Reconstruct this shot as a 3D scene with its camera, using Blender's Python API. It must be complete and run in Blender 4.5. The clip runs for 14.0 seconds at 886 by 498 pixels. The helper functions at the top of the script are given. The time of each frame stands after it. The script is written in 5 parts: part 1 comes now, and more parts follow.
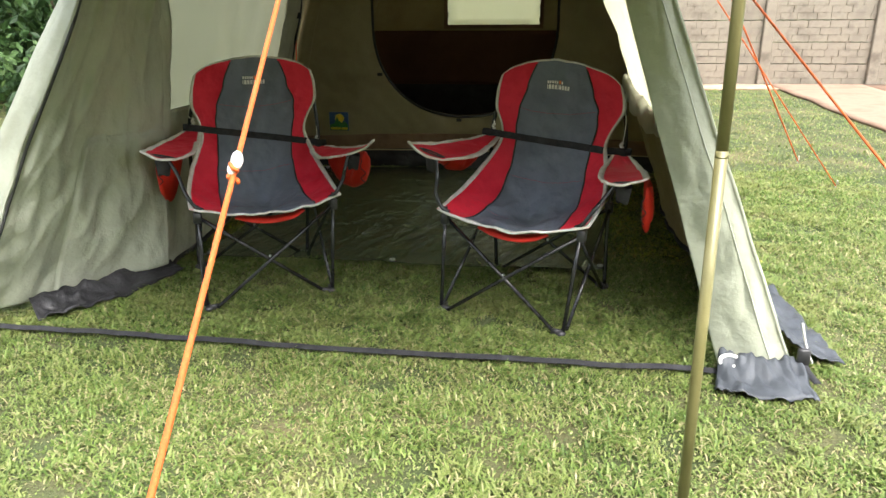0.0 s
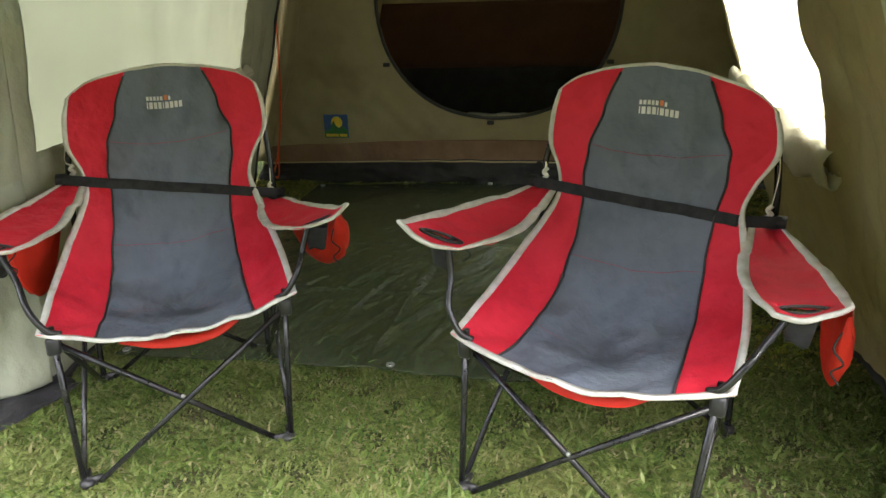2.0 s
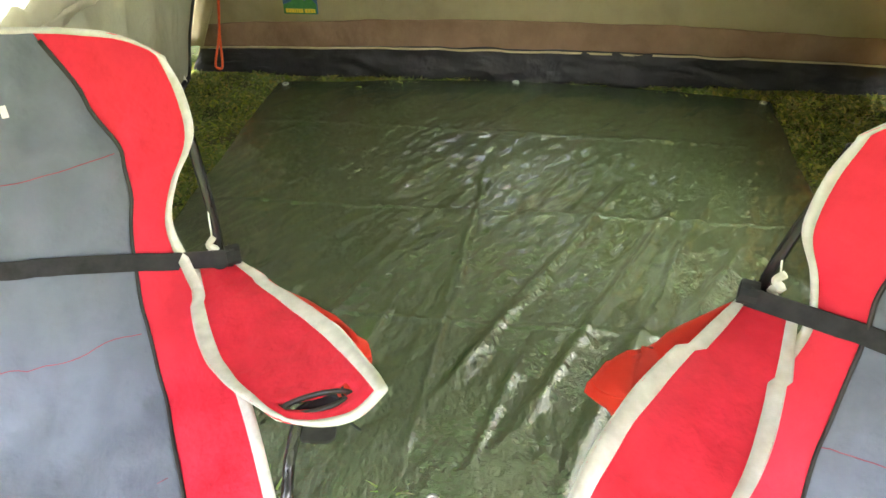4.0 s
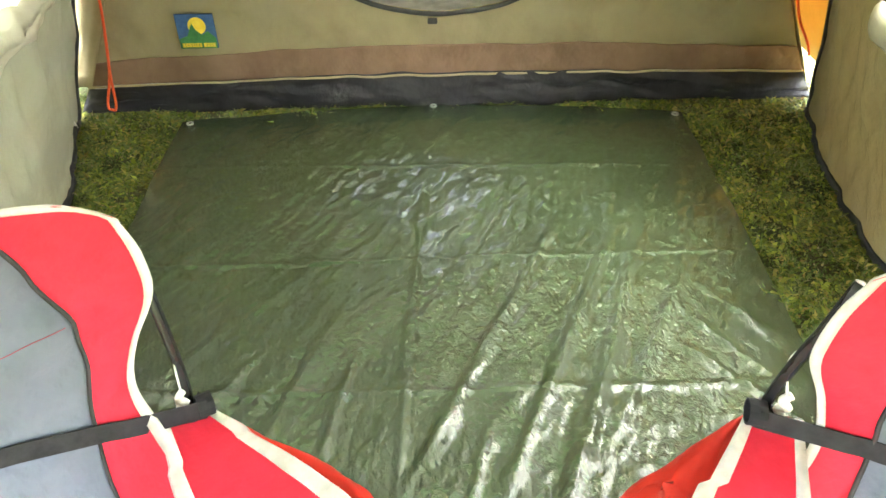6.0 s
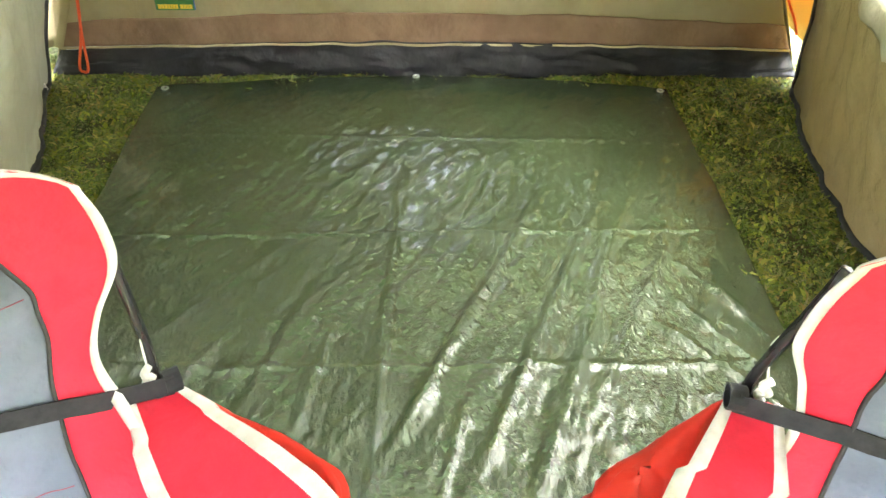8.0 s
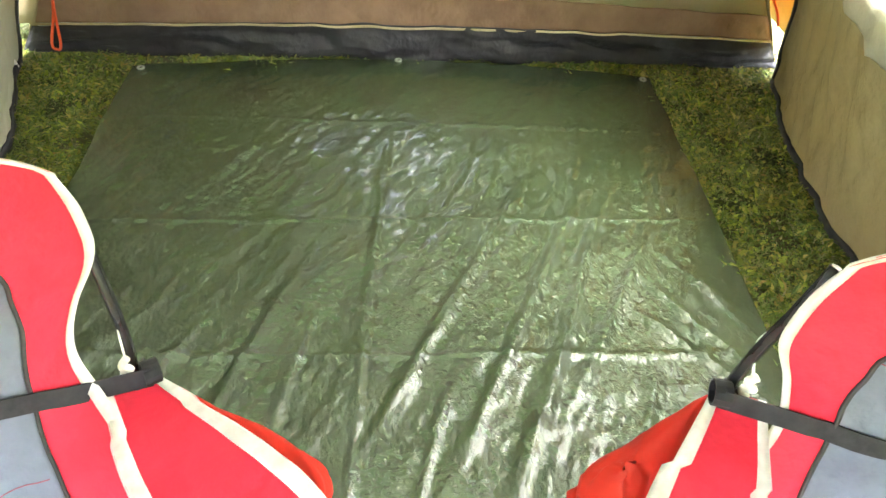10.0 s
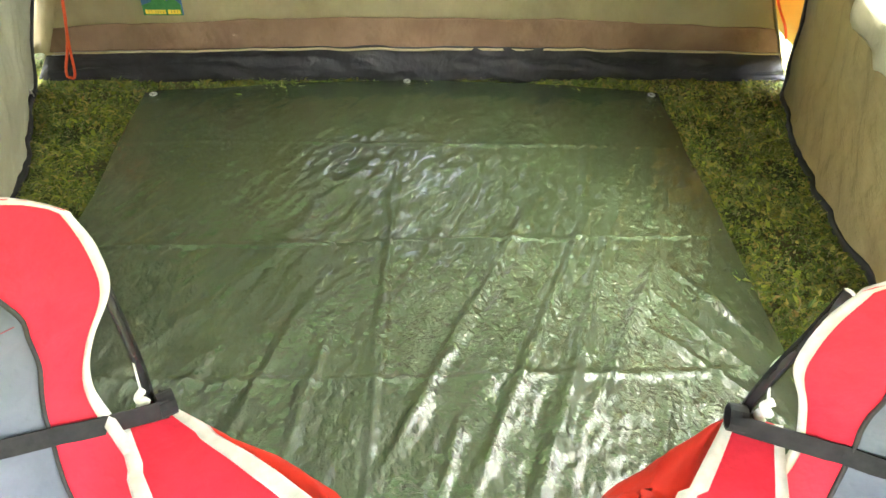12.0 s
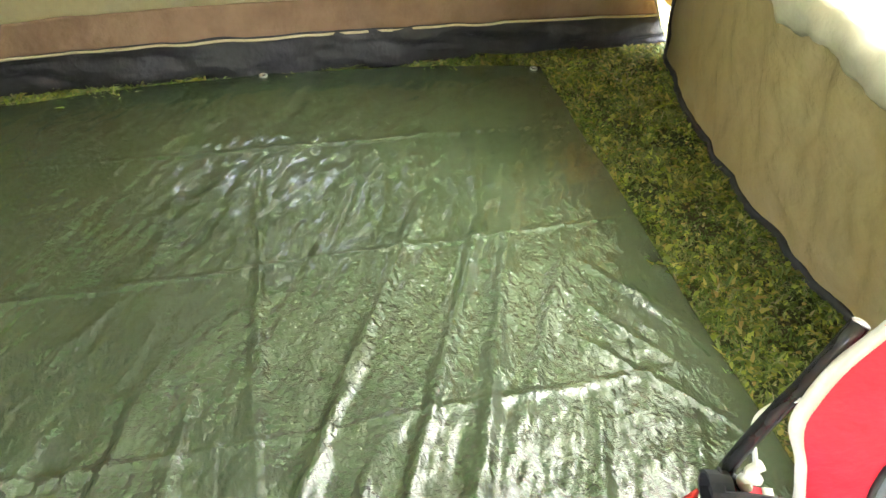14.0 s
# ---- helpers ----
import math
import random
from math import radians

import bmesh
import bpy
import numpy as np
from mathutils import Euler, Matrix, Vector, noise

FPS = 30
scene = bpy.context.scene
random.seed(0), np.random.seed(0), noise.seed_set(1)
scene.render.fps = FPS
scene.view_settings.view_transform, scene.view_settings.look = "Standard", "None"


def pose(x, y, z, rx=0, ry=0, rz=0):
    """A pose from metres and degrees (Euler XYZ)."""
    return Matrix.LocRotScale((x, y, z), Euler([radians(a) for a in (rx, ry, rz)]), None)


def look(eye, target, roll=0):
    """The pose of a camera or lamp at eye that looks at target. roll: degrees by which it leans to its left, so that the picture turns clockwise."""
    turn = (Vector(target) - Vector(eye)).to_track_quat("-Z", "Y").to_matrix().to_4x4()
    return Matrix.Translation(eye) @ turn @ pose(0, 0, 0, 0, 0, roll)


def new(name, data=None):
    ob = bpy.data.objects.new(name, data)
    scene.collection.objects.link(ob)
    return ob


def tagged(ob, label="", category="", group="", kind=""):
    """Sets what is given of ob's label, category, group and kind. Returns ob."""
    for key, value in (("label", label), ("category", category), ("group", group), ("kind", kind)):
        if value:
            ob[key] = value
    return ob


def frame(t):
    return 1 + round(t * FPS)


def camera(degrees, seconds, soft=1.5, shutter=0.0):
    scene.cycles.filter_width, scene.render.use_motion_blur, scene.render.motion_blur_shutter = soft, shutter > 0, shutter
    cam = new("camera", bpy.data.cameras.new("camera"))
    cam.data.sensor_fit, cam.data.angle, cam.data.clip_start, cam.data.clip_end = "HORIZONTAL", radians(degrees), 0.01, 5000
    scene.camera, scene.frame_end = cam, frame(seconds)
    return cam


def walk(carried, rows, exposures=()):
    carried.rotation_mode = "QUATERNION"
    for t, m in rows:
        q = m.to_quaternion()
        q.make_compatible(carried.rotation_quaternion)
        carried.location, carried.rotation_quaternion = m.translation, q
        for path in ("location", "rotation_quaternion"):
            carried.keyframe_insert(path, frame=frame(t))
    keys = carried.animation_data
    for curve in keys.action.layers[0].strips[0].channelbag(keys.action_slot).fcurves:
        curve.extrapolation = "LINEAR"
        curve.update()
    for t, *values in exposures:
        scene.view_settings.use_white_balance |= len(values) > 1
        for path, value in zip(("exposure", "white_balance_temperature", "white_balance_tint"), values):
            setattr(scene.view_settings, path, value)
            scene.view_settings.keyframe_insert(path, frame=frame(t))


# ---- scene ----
cam = camera(63.3, 14.0)
PATH = [
    (0, (-0.018, -0.141, 1.221), (-0.285, 1.729, 0.564), -0.5),
    (0.5, (-0.101, 0.163, 1.204), (-0.313, 2.05, 0.577), 3.4),
    (1, (-0.147, 0.386, 1.268), (-0.083, 2.269, 0.597), 2.6),
    (1.5, (-0.09, 0.754, 1.287), (-0.392, 2.596, 0.569), -5.9),
    (2, (-0.156, 1.14, 1.223), (-0.516, 2.963, 0.484), -2.3),
    (2.5, (-0.249, 1.507, 1.152), (-0.433, 3.335, 0.363), 0.7),
    (3, (-0.283, 1.785, 1.105), (-0.651, 3.495, 0.136), -3.2),
    (3.5, (-0.349, 1.983, 1.222), (-0.803, 3.634, 0.189), -3.9),
    (4, (-0.578, 2.248, 1.305), (-0.799, 3.83, 0.101), -1.4),
    (4.2, (-0.606, 2.295, 1.339), (-0.869, 3.89, 0.163), -3.2),
    (6.3, (-0.726, 2.439, 1.461), (-0.645, 3.981, 0.19), -0.1),
    (6.5, (-0.722, 2.443, 1.461), (-0.663, 3.99, 0.195), -0.9),
    (7, (-0.717, 2.458, 1.449), (-0.603, 3.985, 0.163), 1.6),
    (7.5, (-0.714, 2.462, 1.439), (-0.566, 3.989, 0.157), 2.5),
    (8, (-0.718, 2.462, 1.442), (-0.603, 3.958, 0.119), 2.2),
    (8.2, (-0.723, 2.466, 1.438), (-0.626, 3.954, 0.105), 2.6),
    (10.3, (-0.732, 2.482, 1.443), (-0.548, 3.942, 0.089), 4.6),
    (10.5, (-0.734, 2.482, 1.45), (-0.561, 3.945, 0.097), 4.1),
    (11, (-0.74, 2.479, 1.45), (-0.582, 3.942, 0.096), 4.3),
    (11.5, (-0.738, 2.482, 1.453), (-0.588, 3.942, 0.094), 3.5),
    (12, (-0.729, 2.492, 1.459), (-0.584, 3.981, 0.132), 2.6),
    (12.5, (-0.733, 2.488, 1.464), (-0.566, 4.033, 0.205), 3.1),
    (13, (-0.736, 2.497, 1.459), (-0.536, 4.022, 0.181), 3.3),
    (13.5, (-0.74, 2.525, 1.428), (-0.416, 3.989, 0.105), 4.9),
    (14, (-0.665, 2.746, 1.327), (-0.236, 4.16, -0.021), 3.5),
]
EXPOSURES = [(0.0, 2.4, 6500, 10), (0.5, 2.7, 6500, 10), (1.2, 2.68, 6500, 10), (2.0, 3.15, 6500, 12), (2.5, 3.7, 6450, 14), (3.2, 4.42, 6450, 14), (4.2, 5.0, 6400, 15), (6.5, 5.62, 6200, 16), (14.0, 5.62, 6200, 16)]
walk(cam, [(t, look(eye, target, roll)) for t, eye, target, roll in PATH], exposures=EXPOSURES)

# ---- light ----
world = bpy.data.worlds.new("sky")
scene.world = world
world.use_nodes = True
wn = world.node_tree.nodes
sky = wn.new("ShaderNodeTexSky")
sky.sky_type = "NISHITA"
sky.sun_disc = False
sky.sun_elevation = radians(57)
sky.sun_rotation = radians(146)
sky.air_density = 1.2
sky.dust_density = 4.0
wn["Background"].inputs["Strength"].default_value = 0.15
pale = wn.new("ShaderNodeHueSaturation")
pale.inputs["Saturation"].default_value = 0.38
world.node_tree.links.new(sky.outputs[0], pale.inputs["Color"])
world.node_tree.links.new(pale.outputs[0], wn["Background"].inputs["Color"])
sun_data = bpy.data.lights.new("sun", "SUN")
sun_data.energy = 1.1
sun_data.angle = radians(40)
sun_data.color = (1.0, 0.97, 0.93)
sun = new("sun", sun_data)
sun.matrix_world = look((4.2, -4.2, 11.5), (0, 2, 0))

# ---- helpers of this scene ----
rnd = random.Random(7)


def thing(name, label, category, base=(0, 0, 0), yaw=0.0, group="", kind=""):
    ob = new(name)
    ob.matrix_world = pose(*base, 0, 0, yaw)
    ob.empty_display_size = 0.1
    return tagged(ob, label, category, group, kind)


def part(name, bm, mat, parent=None, label="", world=False, smooth=True):
    """Links a bmesh as one mesh object under a thing or a part; world: its points are in the world's frame."""
    if world and parent is not None:
        m = parent.matrix_basis.copy()
        up = parent.parent
        while up is not None:
            m = up.matrix_basis @ m
            up = up.parent
        bmesh.ops.transform(bm, matrix=m.inverted(), verts=bm.verts)
    me = bpy.data.meshes.new(name)
    if smooth:
        for f in bm.faces:
            f.smooth = True
    bm.to_mesh(me)
    bm.free()
    me.materials.append(mat)
    ob = new(name, me)
    if parent is not None:
        ob.parent = parent
    if label:
        ob["label"] = label
    return ob


def spline(pts, n):
    """n + 1 points along a Catmull-Rom curve through pts."""
    p = [Vector(a) for a in pts]
    p = [2 * p[0] - p[1]] + p + [2 * p[-1] - p[-2]]
    out = []
    k = len(p) - 3
    for i in range(n + 1):
        f = i / n * k
        j = min(int(f), k - 1)
        t = f - j
        a, b, c, d = p[j:j + 4]
        out.append(0.5 * (2 * b + (c - a) * t + (2 * a - 5 * b + 4 * c - d) * t * t + (3 * b - a - 3 * c + d) * t ** 3))
    return out


def tube(pts, r, n=8, bm=None, flat=None, closed=False):
    """A round rod, or with flat=(half width, half thickness, side axis) a band, along pts."""
    bm = bm or bmesh.new()
    pts = [Vector(p) for p in pts]
    rings = []
    last = None
    for i, p in enumerate(pts):
        if closed:
            d = pts[(i + 1) % len(pts)] - pts[i - 1]
        else:
            d = pts[min(i + 1, len(pts) - 1)] - pts[max(i - 1, 0)]
        d.normalize()
        if flat:
            side = Vector(flat[2]) - d * d.dot(Vector(flat[2]))
        else:
            ref = last if last is not None else (Vector((0, 0, 1)) if abs(d.z) < 0.9 else Vector((1, 0, 0)))
            side = ref - d * d.dot(ref)
        side.normalize()
        last = side
        other = d.cross(side)
        ring = []
        if flat:
            for a, b in ((-1, -1), (1, -1), (1, 1), (-1, 1)):
                ring.append(bm.verts.new(p + side * flat[0] * a + other * flat[1] * b))
        else:
            for k in range(n):
                a = 2 * math.pi * k / n
                ring.append(bm.verts.new(p + side * r * math.cos(a) + other * r * math.sin(a)))
        rings.append(ring)
    m = len(rings[0])
    for i in range(len(rings) - (0 if closed else 1)):
        a, b = rings[i], rings[(i + 1) % len(rings)]
        for k in range(m):
            bm.faces.new((a[k], a[(k + 1) % m], b[(k + 1) % m], b[k]))
    if not closed:
        bm.faces.new(rings[0][::-1])
        bm.faces.new(rings[-1])
    return bm


def tape(pts, ins, thick, bm=None, closed=True):
    """A flat binding tape folded over an edge: pts along the edge, ins the inner line."""
    bm = bm or bmesh.new()
    n = len(pts)
    rings = []
    for i in range(n):
        d = (pts[(i + 1) % n] - pts[i - 1]) if closed else (pts[min(i + 1, n - 1)] - pts[max(i - 1, 0)])
        w = ins[i] - pts[i]
        nrm = d.cross(w)
        nrm.normalize()
        nrm *= thick / 2
        o = pts[i] - w * 0.12
        rings.append([bm.verts.new(q) for q in (o, pts[i] + w * 0.1 + nrm, ins[i] + nrm, ins[i] - nrm, pts[i] + w * 0.1 - nrm)])
    for i in range(n if closed else n - 1):
        a, b = rings[i], rings[(i + 1) % n]
        for k in range(5):
            bm.faces.new((a[k], a[(k + 1) % 5], b[(k + 1) % 5], b[k]))
    if not closed:
        bm.faces.new(rings[0][::-1])
        bm.faces.new(rings[-1])
    bmesh.ops.recalc_face_normals(bm, faces=bm.faces)
    return bm


def sheet(fn, nu, nv, thick, bm=None, skip=None):
    """A closed slab of cloth over fn(u, v), u and v from 0 to 1. skip(u, v) leaves a hole."""
    bm = bm or bmesh.new()
    g = [[Vector(fn(i / nu, j / nv)) for j in range(nv + 1)] for i in range(nu + 1)]
    top, low = {}, {}
    for i in range(nu + 1):
        for j in range(nv + 1):
            a = g[min(i + 1, nu)][j] - g[max(i - 1, 0)][j]
            b = g[i][min(j + 1, nv)] - g[i][max(j - 1, 0)]
            nrm = a.cross(b)
            if nrm.length < 1e-9:
                nrm = Vector((0, 0, 1))
            nrm.normalize()
            top[i, j] = bm.verts.new(g[i][j] + nrm * thick / 2)
            low[i, j] = bm.verts.new(g[i][j] - nrm * thick / 2)
    on = {(i, j) for i in range(nu) for j in range(nv) if not (skip and skip((i + 0.5) / nu, (j + 0.5) / nv))}
    for i, j in on:
        bm.faces.new((top[i, j], top[i + 1, j], top[i + 1, j + 1], top[i, j + 1]))
        bm.faces.new((low[i, j], low[i, j + 1], low[i + 1, j + 1], low[i + 1, j]))
        if (i - 1, j) not in on:
            bm.faces.new((top[i, j], top[i, j + 1], low[i, j + 1], low[i, j]))
        if (i + 1, j) not in on:
            bm.faces.new((top[i + 1, j + 1], top[i + 1, j], low[i + 1, j], low[i + 1, j + 1]))
        if (i, j - 1) not in on:
            bm.faces.new((top[i + 1, j], top[i, j], low[i, j], low[i + 1, j]))
        if (i, j + 1) not in on:
            bm.faces.new((top[i, j + 1], top[i + 1, j + 1], low[i + 1, j + 1], low[i, j + 1]))
    for v in [v for v in bm.verts if not v.link_faces]:
        bm.verts.remove(v)
    return bm


def box(x0, x1, y0, y1, z0, z1, bm=None, bevel=0.0):
    one = bmesh.new()
    bmesh.ops.create_cube(one, size=1, matrix=Matrix.LocRotScale(((x0 + x1) / 2, (y0 + y1) / 2, (z0 + z1) / 2), None, (x1 - x0, y1 - y0, z1 - z0)))
    if bevel:
        bmesh.ops.bevel(one, geom=list(one.edges), offset=bevel, segments=1, affect="EDGES")
    if bm is None:
        return one
    me = bpy.data.meshes.new("tmp")
    one.to_mesh(me)
    one.free()
    bm.from_mesh(me)
    bpy.data.meshes.remove(me)
    return bm


def ball(c, rx, ry, rz, bm=None, u=14, v=9):
    bm = bm or bmesh.new()
    bmesh.ops.create_uvsphere(bm, u_segments=u, v_segments=v, radius=1, matrix=Matrix.LocRotScale(c, None, (rx, ry, rz)))
    return bm


def wob(x, y, s, seed=0.0):
    return noise.noise(Vector((x * s, y * s, seed * 3.7)))


def ridge(x, y, s, seed=0.0):
    """Sharp creases: near 1 along thin lines, falling off to both sides."""
    return 0.55 - 1.6 * abs(noise.noise(Vector((x * s, y * s, seed * 3.7))))


def mix3(a, b, t):
    return [p + (q - p) * t for p, q in zip(a, b)]


def table(rows, y):
    """Straight interpolation in rows of (y, value)."""
    if y <= rows[0][0]:
        return rows[0][1]
    for (a, p), (b, q) in zip(rows, rows[1:]):
        if y <= b:
            return p + (q - p) * (y - a) / (b - a)
    return rows[-1][1]


# ---- materials ----
def base_material(name, rough=0.7, metal=0.0):
    m = bpy.data.materials.new(name)
    m.use_nodes = True
    nt = m.node_tree
    b = nt.nodes["Principled BSDF"]
    b.inputs["Roughness"].default_value = rough
    b.inputs["Metallic"].default_value = metal
    return m, nt, b


def node(nt, kind, **values):
    n = nt.nodes.new(kind)
    for k, v in values.items():
        n.inputs[k].default_value = v
    return n


def coloured(nt, b, colours, scale, detail=6.0, stretch=(1, 1, 1), coords="Object", low=0.35, high=0.65):
    """Base colour: a ramp over stretched noise. Returns the coordinate node's output."""
    tc = nt.nodes.new("ShaderNodeTexCoord")
    mp = nt.nodes.new("ShaderNodeMapping")
    mp.inputs["Scale"].default_value = stretch
    nt.links.new(tc.outputs[coords], mp.inputs["Vector"])
    nz = node(nt, "ShaderNodeTexNoise", Scale=scale, Detail=detail, Roughness=0.6)
    nt.links.new(mp.outputs[0], nz.inputs["Vector"])
    rp = nt.nodes.new("ShaderNodeValToRGB")
    rp.color_ramp.elements[0].position = low
    rp.color_ramp.elements[1].position = high
    rp.color_ramp.elements[0].color = (*colours[0], 1)
    rp.color_ramp.elements[1].color = (*colours[-1], 1)
    for k, c in enumerate(colours[1:-1]):
        e = rp.color_ramp.elements.new(low + (high - low) * (k + 1) / (len(colours) - 1))
        e.color = (*c, 1)
    nt.links.new(nz.outputs["Fac"], rp.inputs["Fac"])
    nt.links.new(rp.outputs["Color"], b.inputs["Base Color"])
    return mp.outputs[0], rp.outputs["Color"]


def bumped(nt, b, vec, layers):
    """Bump from noise layers of (scale, strength, distance)."""
    prev = None
    for scale, strength, dist in layers:
        nz = node(nt, "ShaderNodeTexNoise", Scale=scale, Detail=4.0)
        nt.links.new(vec, nz.inputs["Vector"])
        bp = node(nt, "ShaderNodeBump", Strength=strength, Distance=dist)
        nt.links.new(nz.outputs["Fac"], bp.inputs["Height"])
        if prev is not None:
            nt.links.new(prev, bp.inputs["Normal"])
        prev = bp.outputs[0]
    nt.links.new(prev, b.inputs["Normal"])
    return prev


def cloth(name, colours, rough=0.8, through_light=0.0, tint=None, scale=3.0, weave=900.0, crease=0.25, stretch=(1, 1, 1), sheen=0.0):
    """Woven cloth, with light that passes through thin canvas."""
    m, nt, b = base_material(name, rough)
    vec, col = coloured(nt, b, colours, scale, stretch=stretch)
    nrm = bumped(nt, b, vec, ((9.0, crease, 0.02), (38.0, crease * 0.7, 0.006), (weave, 0.15, 0.0006)))
    rz = node(nt, "ShaderNodeTexNoise", Scale=4.5, Detail=3.0)
    rz.noise_type = "RIDGED_MULTIFRACTAL"
    nt.links.new(vec, rz.inputs["Vector"])
    rb = node(nt, "ShaderNodeBump", Strength=crease, Distance=0.03)
    nt.links.new(rz.outputs["Fac"], rb.inputs["Height"])
    nt.links.new(nrm, rb.inputs["Normal"])
    nrm = rb.outputs[0]
    nt.links.new(nrm, b.inputs["Normal"])
    b.inputs["Specular IOR Level"].default_value = 0.25
    b.inputs["Sheen Weight"].default_value = sheen
    if through_light:
        tr = nt.nodes.new("ShaderNodeBsdfTranslucent")
        tr.inputs["Color"].default_value = (*(tint or colours[-1]), 1)
        mx = nt.nodes.new("ShaderNodeMixShader")
        mx.inputs["Fac"].default_value = through_light
        nt.links.new(nrm, tr.inputs["Normal"])
        nt.links.new(b.outputs[0], mx.inputs[1])
        nt.links.new(tr.outputs[0], mx.inputs[2])
        nt.links.new(mx.outputs[0], nt.nodes["Material Output"].inputs["Surface"])
    return m


def plain(name, colours, rough=0.5, metal=0.0, scale=25.0, bump=0.1):
    m, nt, b = base_material(name, rough, metal)
    vec, col = coloured(nt, b, colours, scale)
    bumped(nt, b, vec, ((scale * 4, bump, 0.003),))
    return m


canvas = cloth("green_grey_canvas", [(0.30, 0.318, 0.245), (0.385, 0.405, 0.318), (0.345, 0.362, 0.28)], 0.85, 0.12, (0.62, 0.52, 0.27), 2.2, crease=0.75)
# right side wall's copy: backlit warmth and dimmer inside put into the colour
canvas_backlit = cloth("backlit_warm_canvas", [(0.200, 0.176, 0.095), (0.262, 0.232, 0.130), (0.230, 0.204, 0.112)], 0.85, 0.075, (0.60, 0.48, 0.22), 2.2, crease=0.9)
canvas_roof = cloth("roof_canvas", [(0.36, 0.38, 0.30), (0.44, 0.46, 0.37)], 0.85, 0.12, (0.68, 0.66, 0.50), 2.0)
khaki = cloth("khaki_canvas", [(0.255, 0.220, 0.125), (0.335, 0.295, 0.172), (0.295, 0.258, 0.148)], 0.85, 0.18, (0.62, 0.53, 0.28), 2.5, crease=0.35)
brown_band = cloth("brown_canvas", [(0.19, 0.12, 0.075), (0.25, 0.165, 0.105)], 0.85, 0.05, None, 6.0, crease=0.85)
rust_band = cloth("rust_brown_canvas", [(0.11, 0.055, 0.035), (0.14, 0.07, 0.045)], 0.85, 0.05, None, 6.0)
pvc_black = cloth("black_pvc", [(0.017, 0.017, 0.019), (0.034, 0.034, 0.037)], 0.42, 0, None, 8.0, crease=0.9)
pvc_grey = cloth("grey_pvc_floor", [(0.46, 0.46, 0.48), (0.70, 0.70, 0.73)], 0.3, 0, None, 14.0, crease=0.9)
skirt_pvc = cloth("grey_blue_pvc", [(0.036, 0.041, 0.048), (0.066, 0.073, 0.083)], 0.5, 0, None, 8.0, crease=0.5)


def screen(name, clear, tint):
    """Fine window mesh: part open, part glowing with the daylight behind it."""
    m = cloth(name, [mix3(tint, (0, 0, 0), 0.12), tint], 0.8, 0.85, tint, 1.6, crease=0.1)
    nt = m.node_tree
    out = nt.nodes["Material Output"]
    was = out.inputs["Surface"].links[0].from_socket
    tr = nt.nodes.new("ShaderNodeBsdfTransparent")
    mx = nt.nodes.new("ShaderNodeMixShader")
    mx.inputs["Fac"].default_value = clear
    nt.links.new(was, mx.inputs[1])
    nt.links.new(tr.outputs[0], mx.inputs[2])
    nt.links.new(mx.outputs[0], out.inputs["Surface"])
    return m


screen_right = screen("open_window_mesh", 0.46, (0.62, 0.61, 0.45))
pale_flap = cloth("pale_flap_canvas", [(0.50, 0.48, 0.38), (0.62, 0.60, 0.48)], 0.85, 0.35, (0.7, 0.66, 0.48), 4.0, crease=0.7)
screen_left = screen("window_mesh", 0.20, (0.46, 0.455, 0.335))
inner_screen = screen("inner_window_mesh", 0.10, (0.86, 0.86, 0.64))
fly_cloth = cloth("yellow_fly_canvas", [(0.40, 0.29, 0.09), (0.48, 0.36, 0.12)], 0.85, 0.16, (0.75, 0.46, 0.10), 3.0)
red_cloth = cloth("red_polyester", [(0.64, 0.018, 0.042), (0.76, 0.031, 0.062), (0.70, 0.024, 0.052)], 0.62, 0.05, (0.7, 0.03, 0.04), 5.0, weave=1500, crease=0.8)
orange_red = cloth("orange_red_polyester", [(0.50, 0.022, 0.012), (0.62, 0.032, 0.016)], 0.6, 0.12, (0.8, 0.05, 0.02), 5.0, weave=1500)
grey_cloth = cloth("grey_polyester", [(0.108, 0.127, 0.165), (0.150, 0.172, 0.215), (0.128, 0.148, 0.190)], 0.6, 0.0, None, 3.5, weave=1500, crease=0.85)
piping = cloth("light_grey_piping", [(0.52, 0.51, 0.47), (0.68, 0.67, 0.63)], 0.8, 0, None, 30.0, crease=0.2)
black_web = cloth("black_webbing", [(0.014, 0.014, 0.016), (0.032, 0.032, 0.035)], 0.65, 0, None, 30.0, weave=500)
seam_dark = plain("dark_seam", [(0.02, 0.02, 0.02), (0.04, 0.04, 0.04)], 0.7)
red_thread = plain("red_thread", [(0.24, 0.05, 0.08), (0.29, 0.07, 0.10)], 0.7)
tube_black = plain("black_steel", [(0.012, 0.012, 0.013), (0.022, 0.022, 0.024)], 0.22, 0.0, 15.0, 0.03)
plastic_black = plain("black_plastic", [(0.015, 0.015, 0.016), (0.03, 0.03, 0.032)], 0.4)
white_print = plain("white_print", [(0.72, 0.72, 0.72), (0.82, 0.82, 0.82)], 0.7)
orange_print = plain("orange_print", [(0.7, 0.2, 0.08), (0.75, 0.25, 0.1)], 0.7)
orange_rope = plain("orange_rope", [(0.52, 0.080, 0.008), (0.62, 0.115, 0.014)], 0.6, 0, 200.0, 0.6)
red_rope = plain("red_orange_cord", [(0.72, 0.07, 0.012), (0.85, 0.12, 0.02)], 0.6, 0, 200.0, 0.6)
white_plastic = plain("white_plastic", [(0.74, 0.73, 0.70), (0.82, 0.81, 0.78)], 0.4)
white_cord = plain("white_cord", [(0.62, 0.60, 0.54), (0.78, 0.76, 0.70)], 0.8)
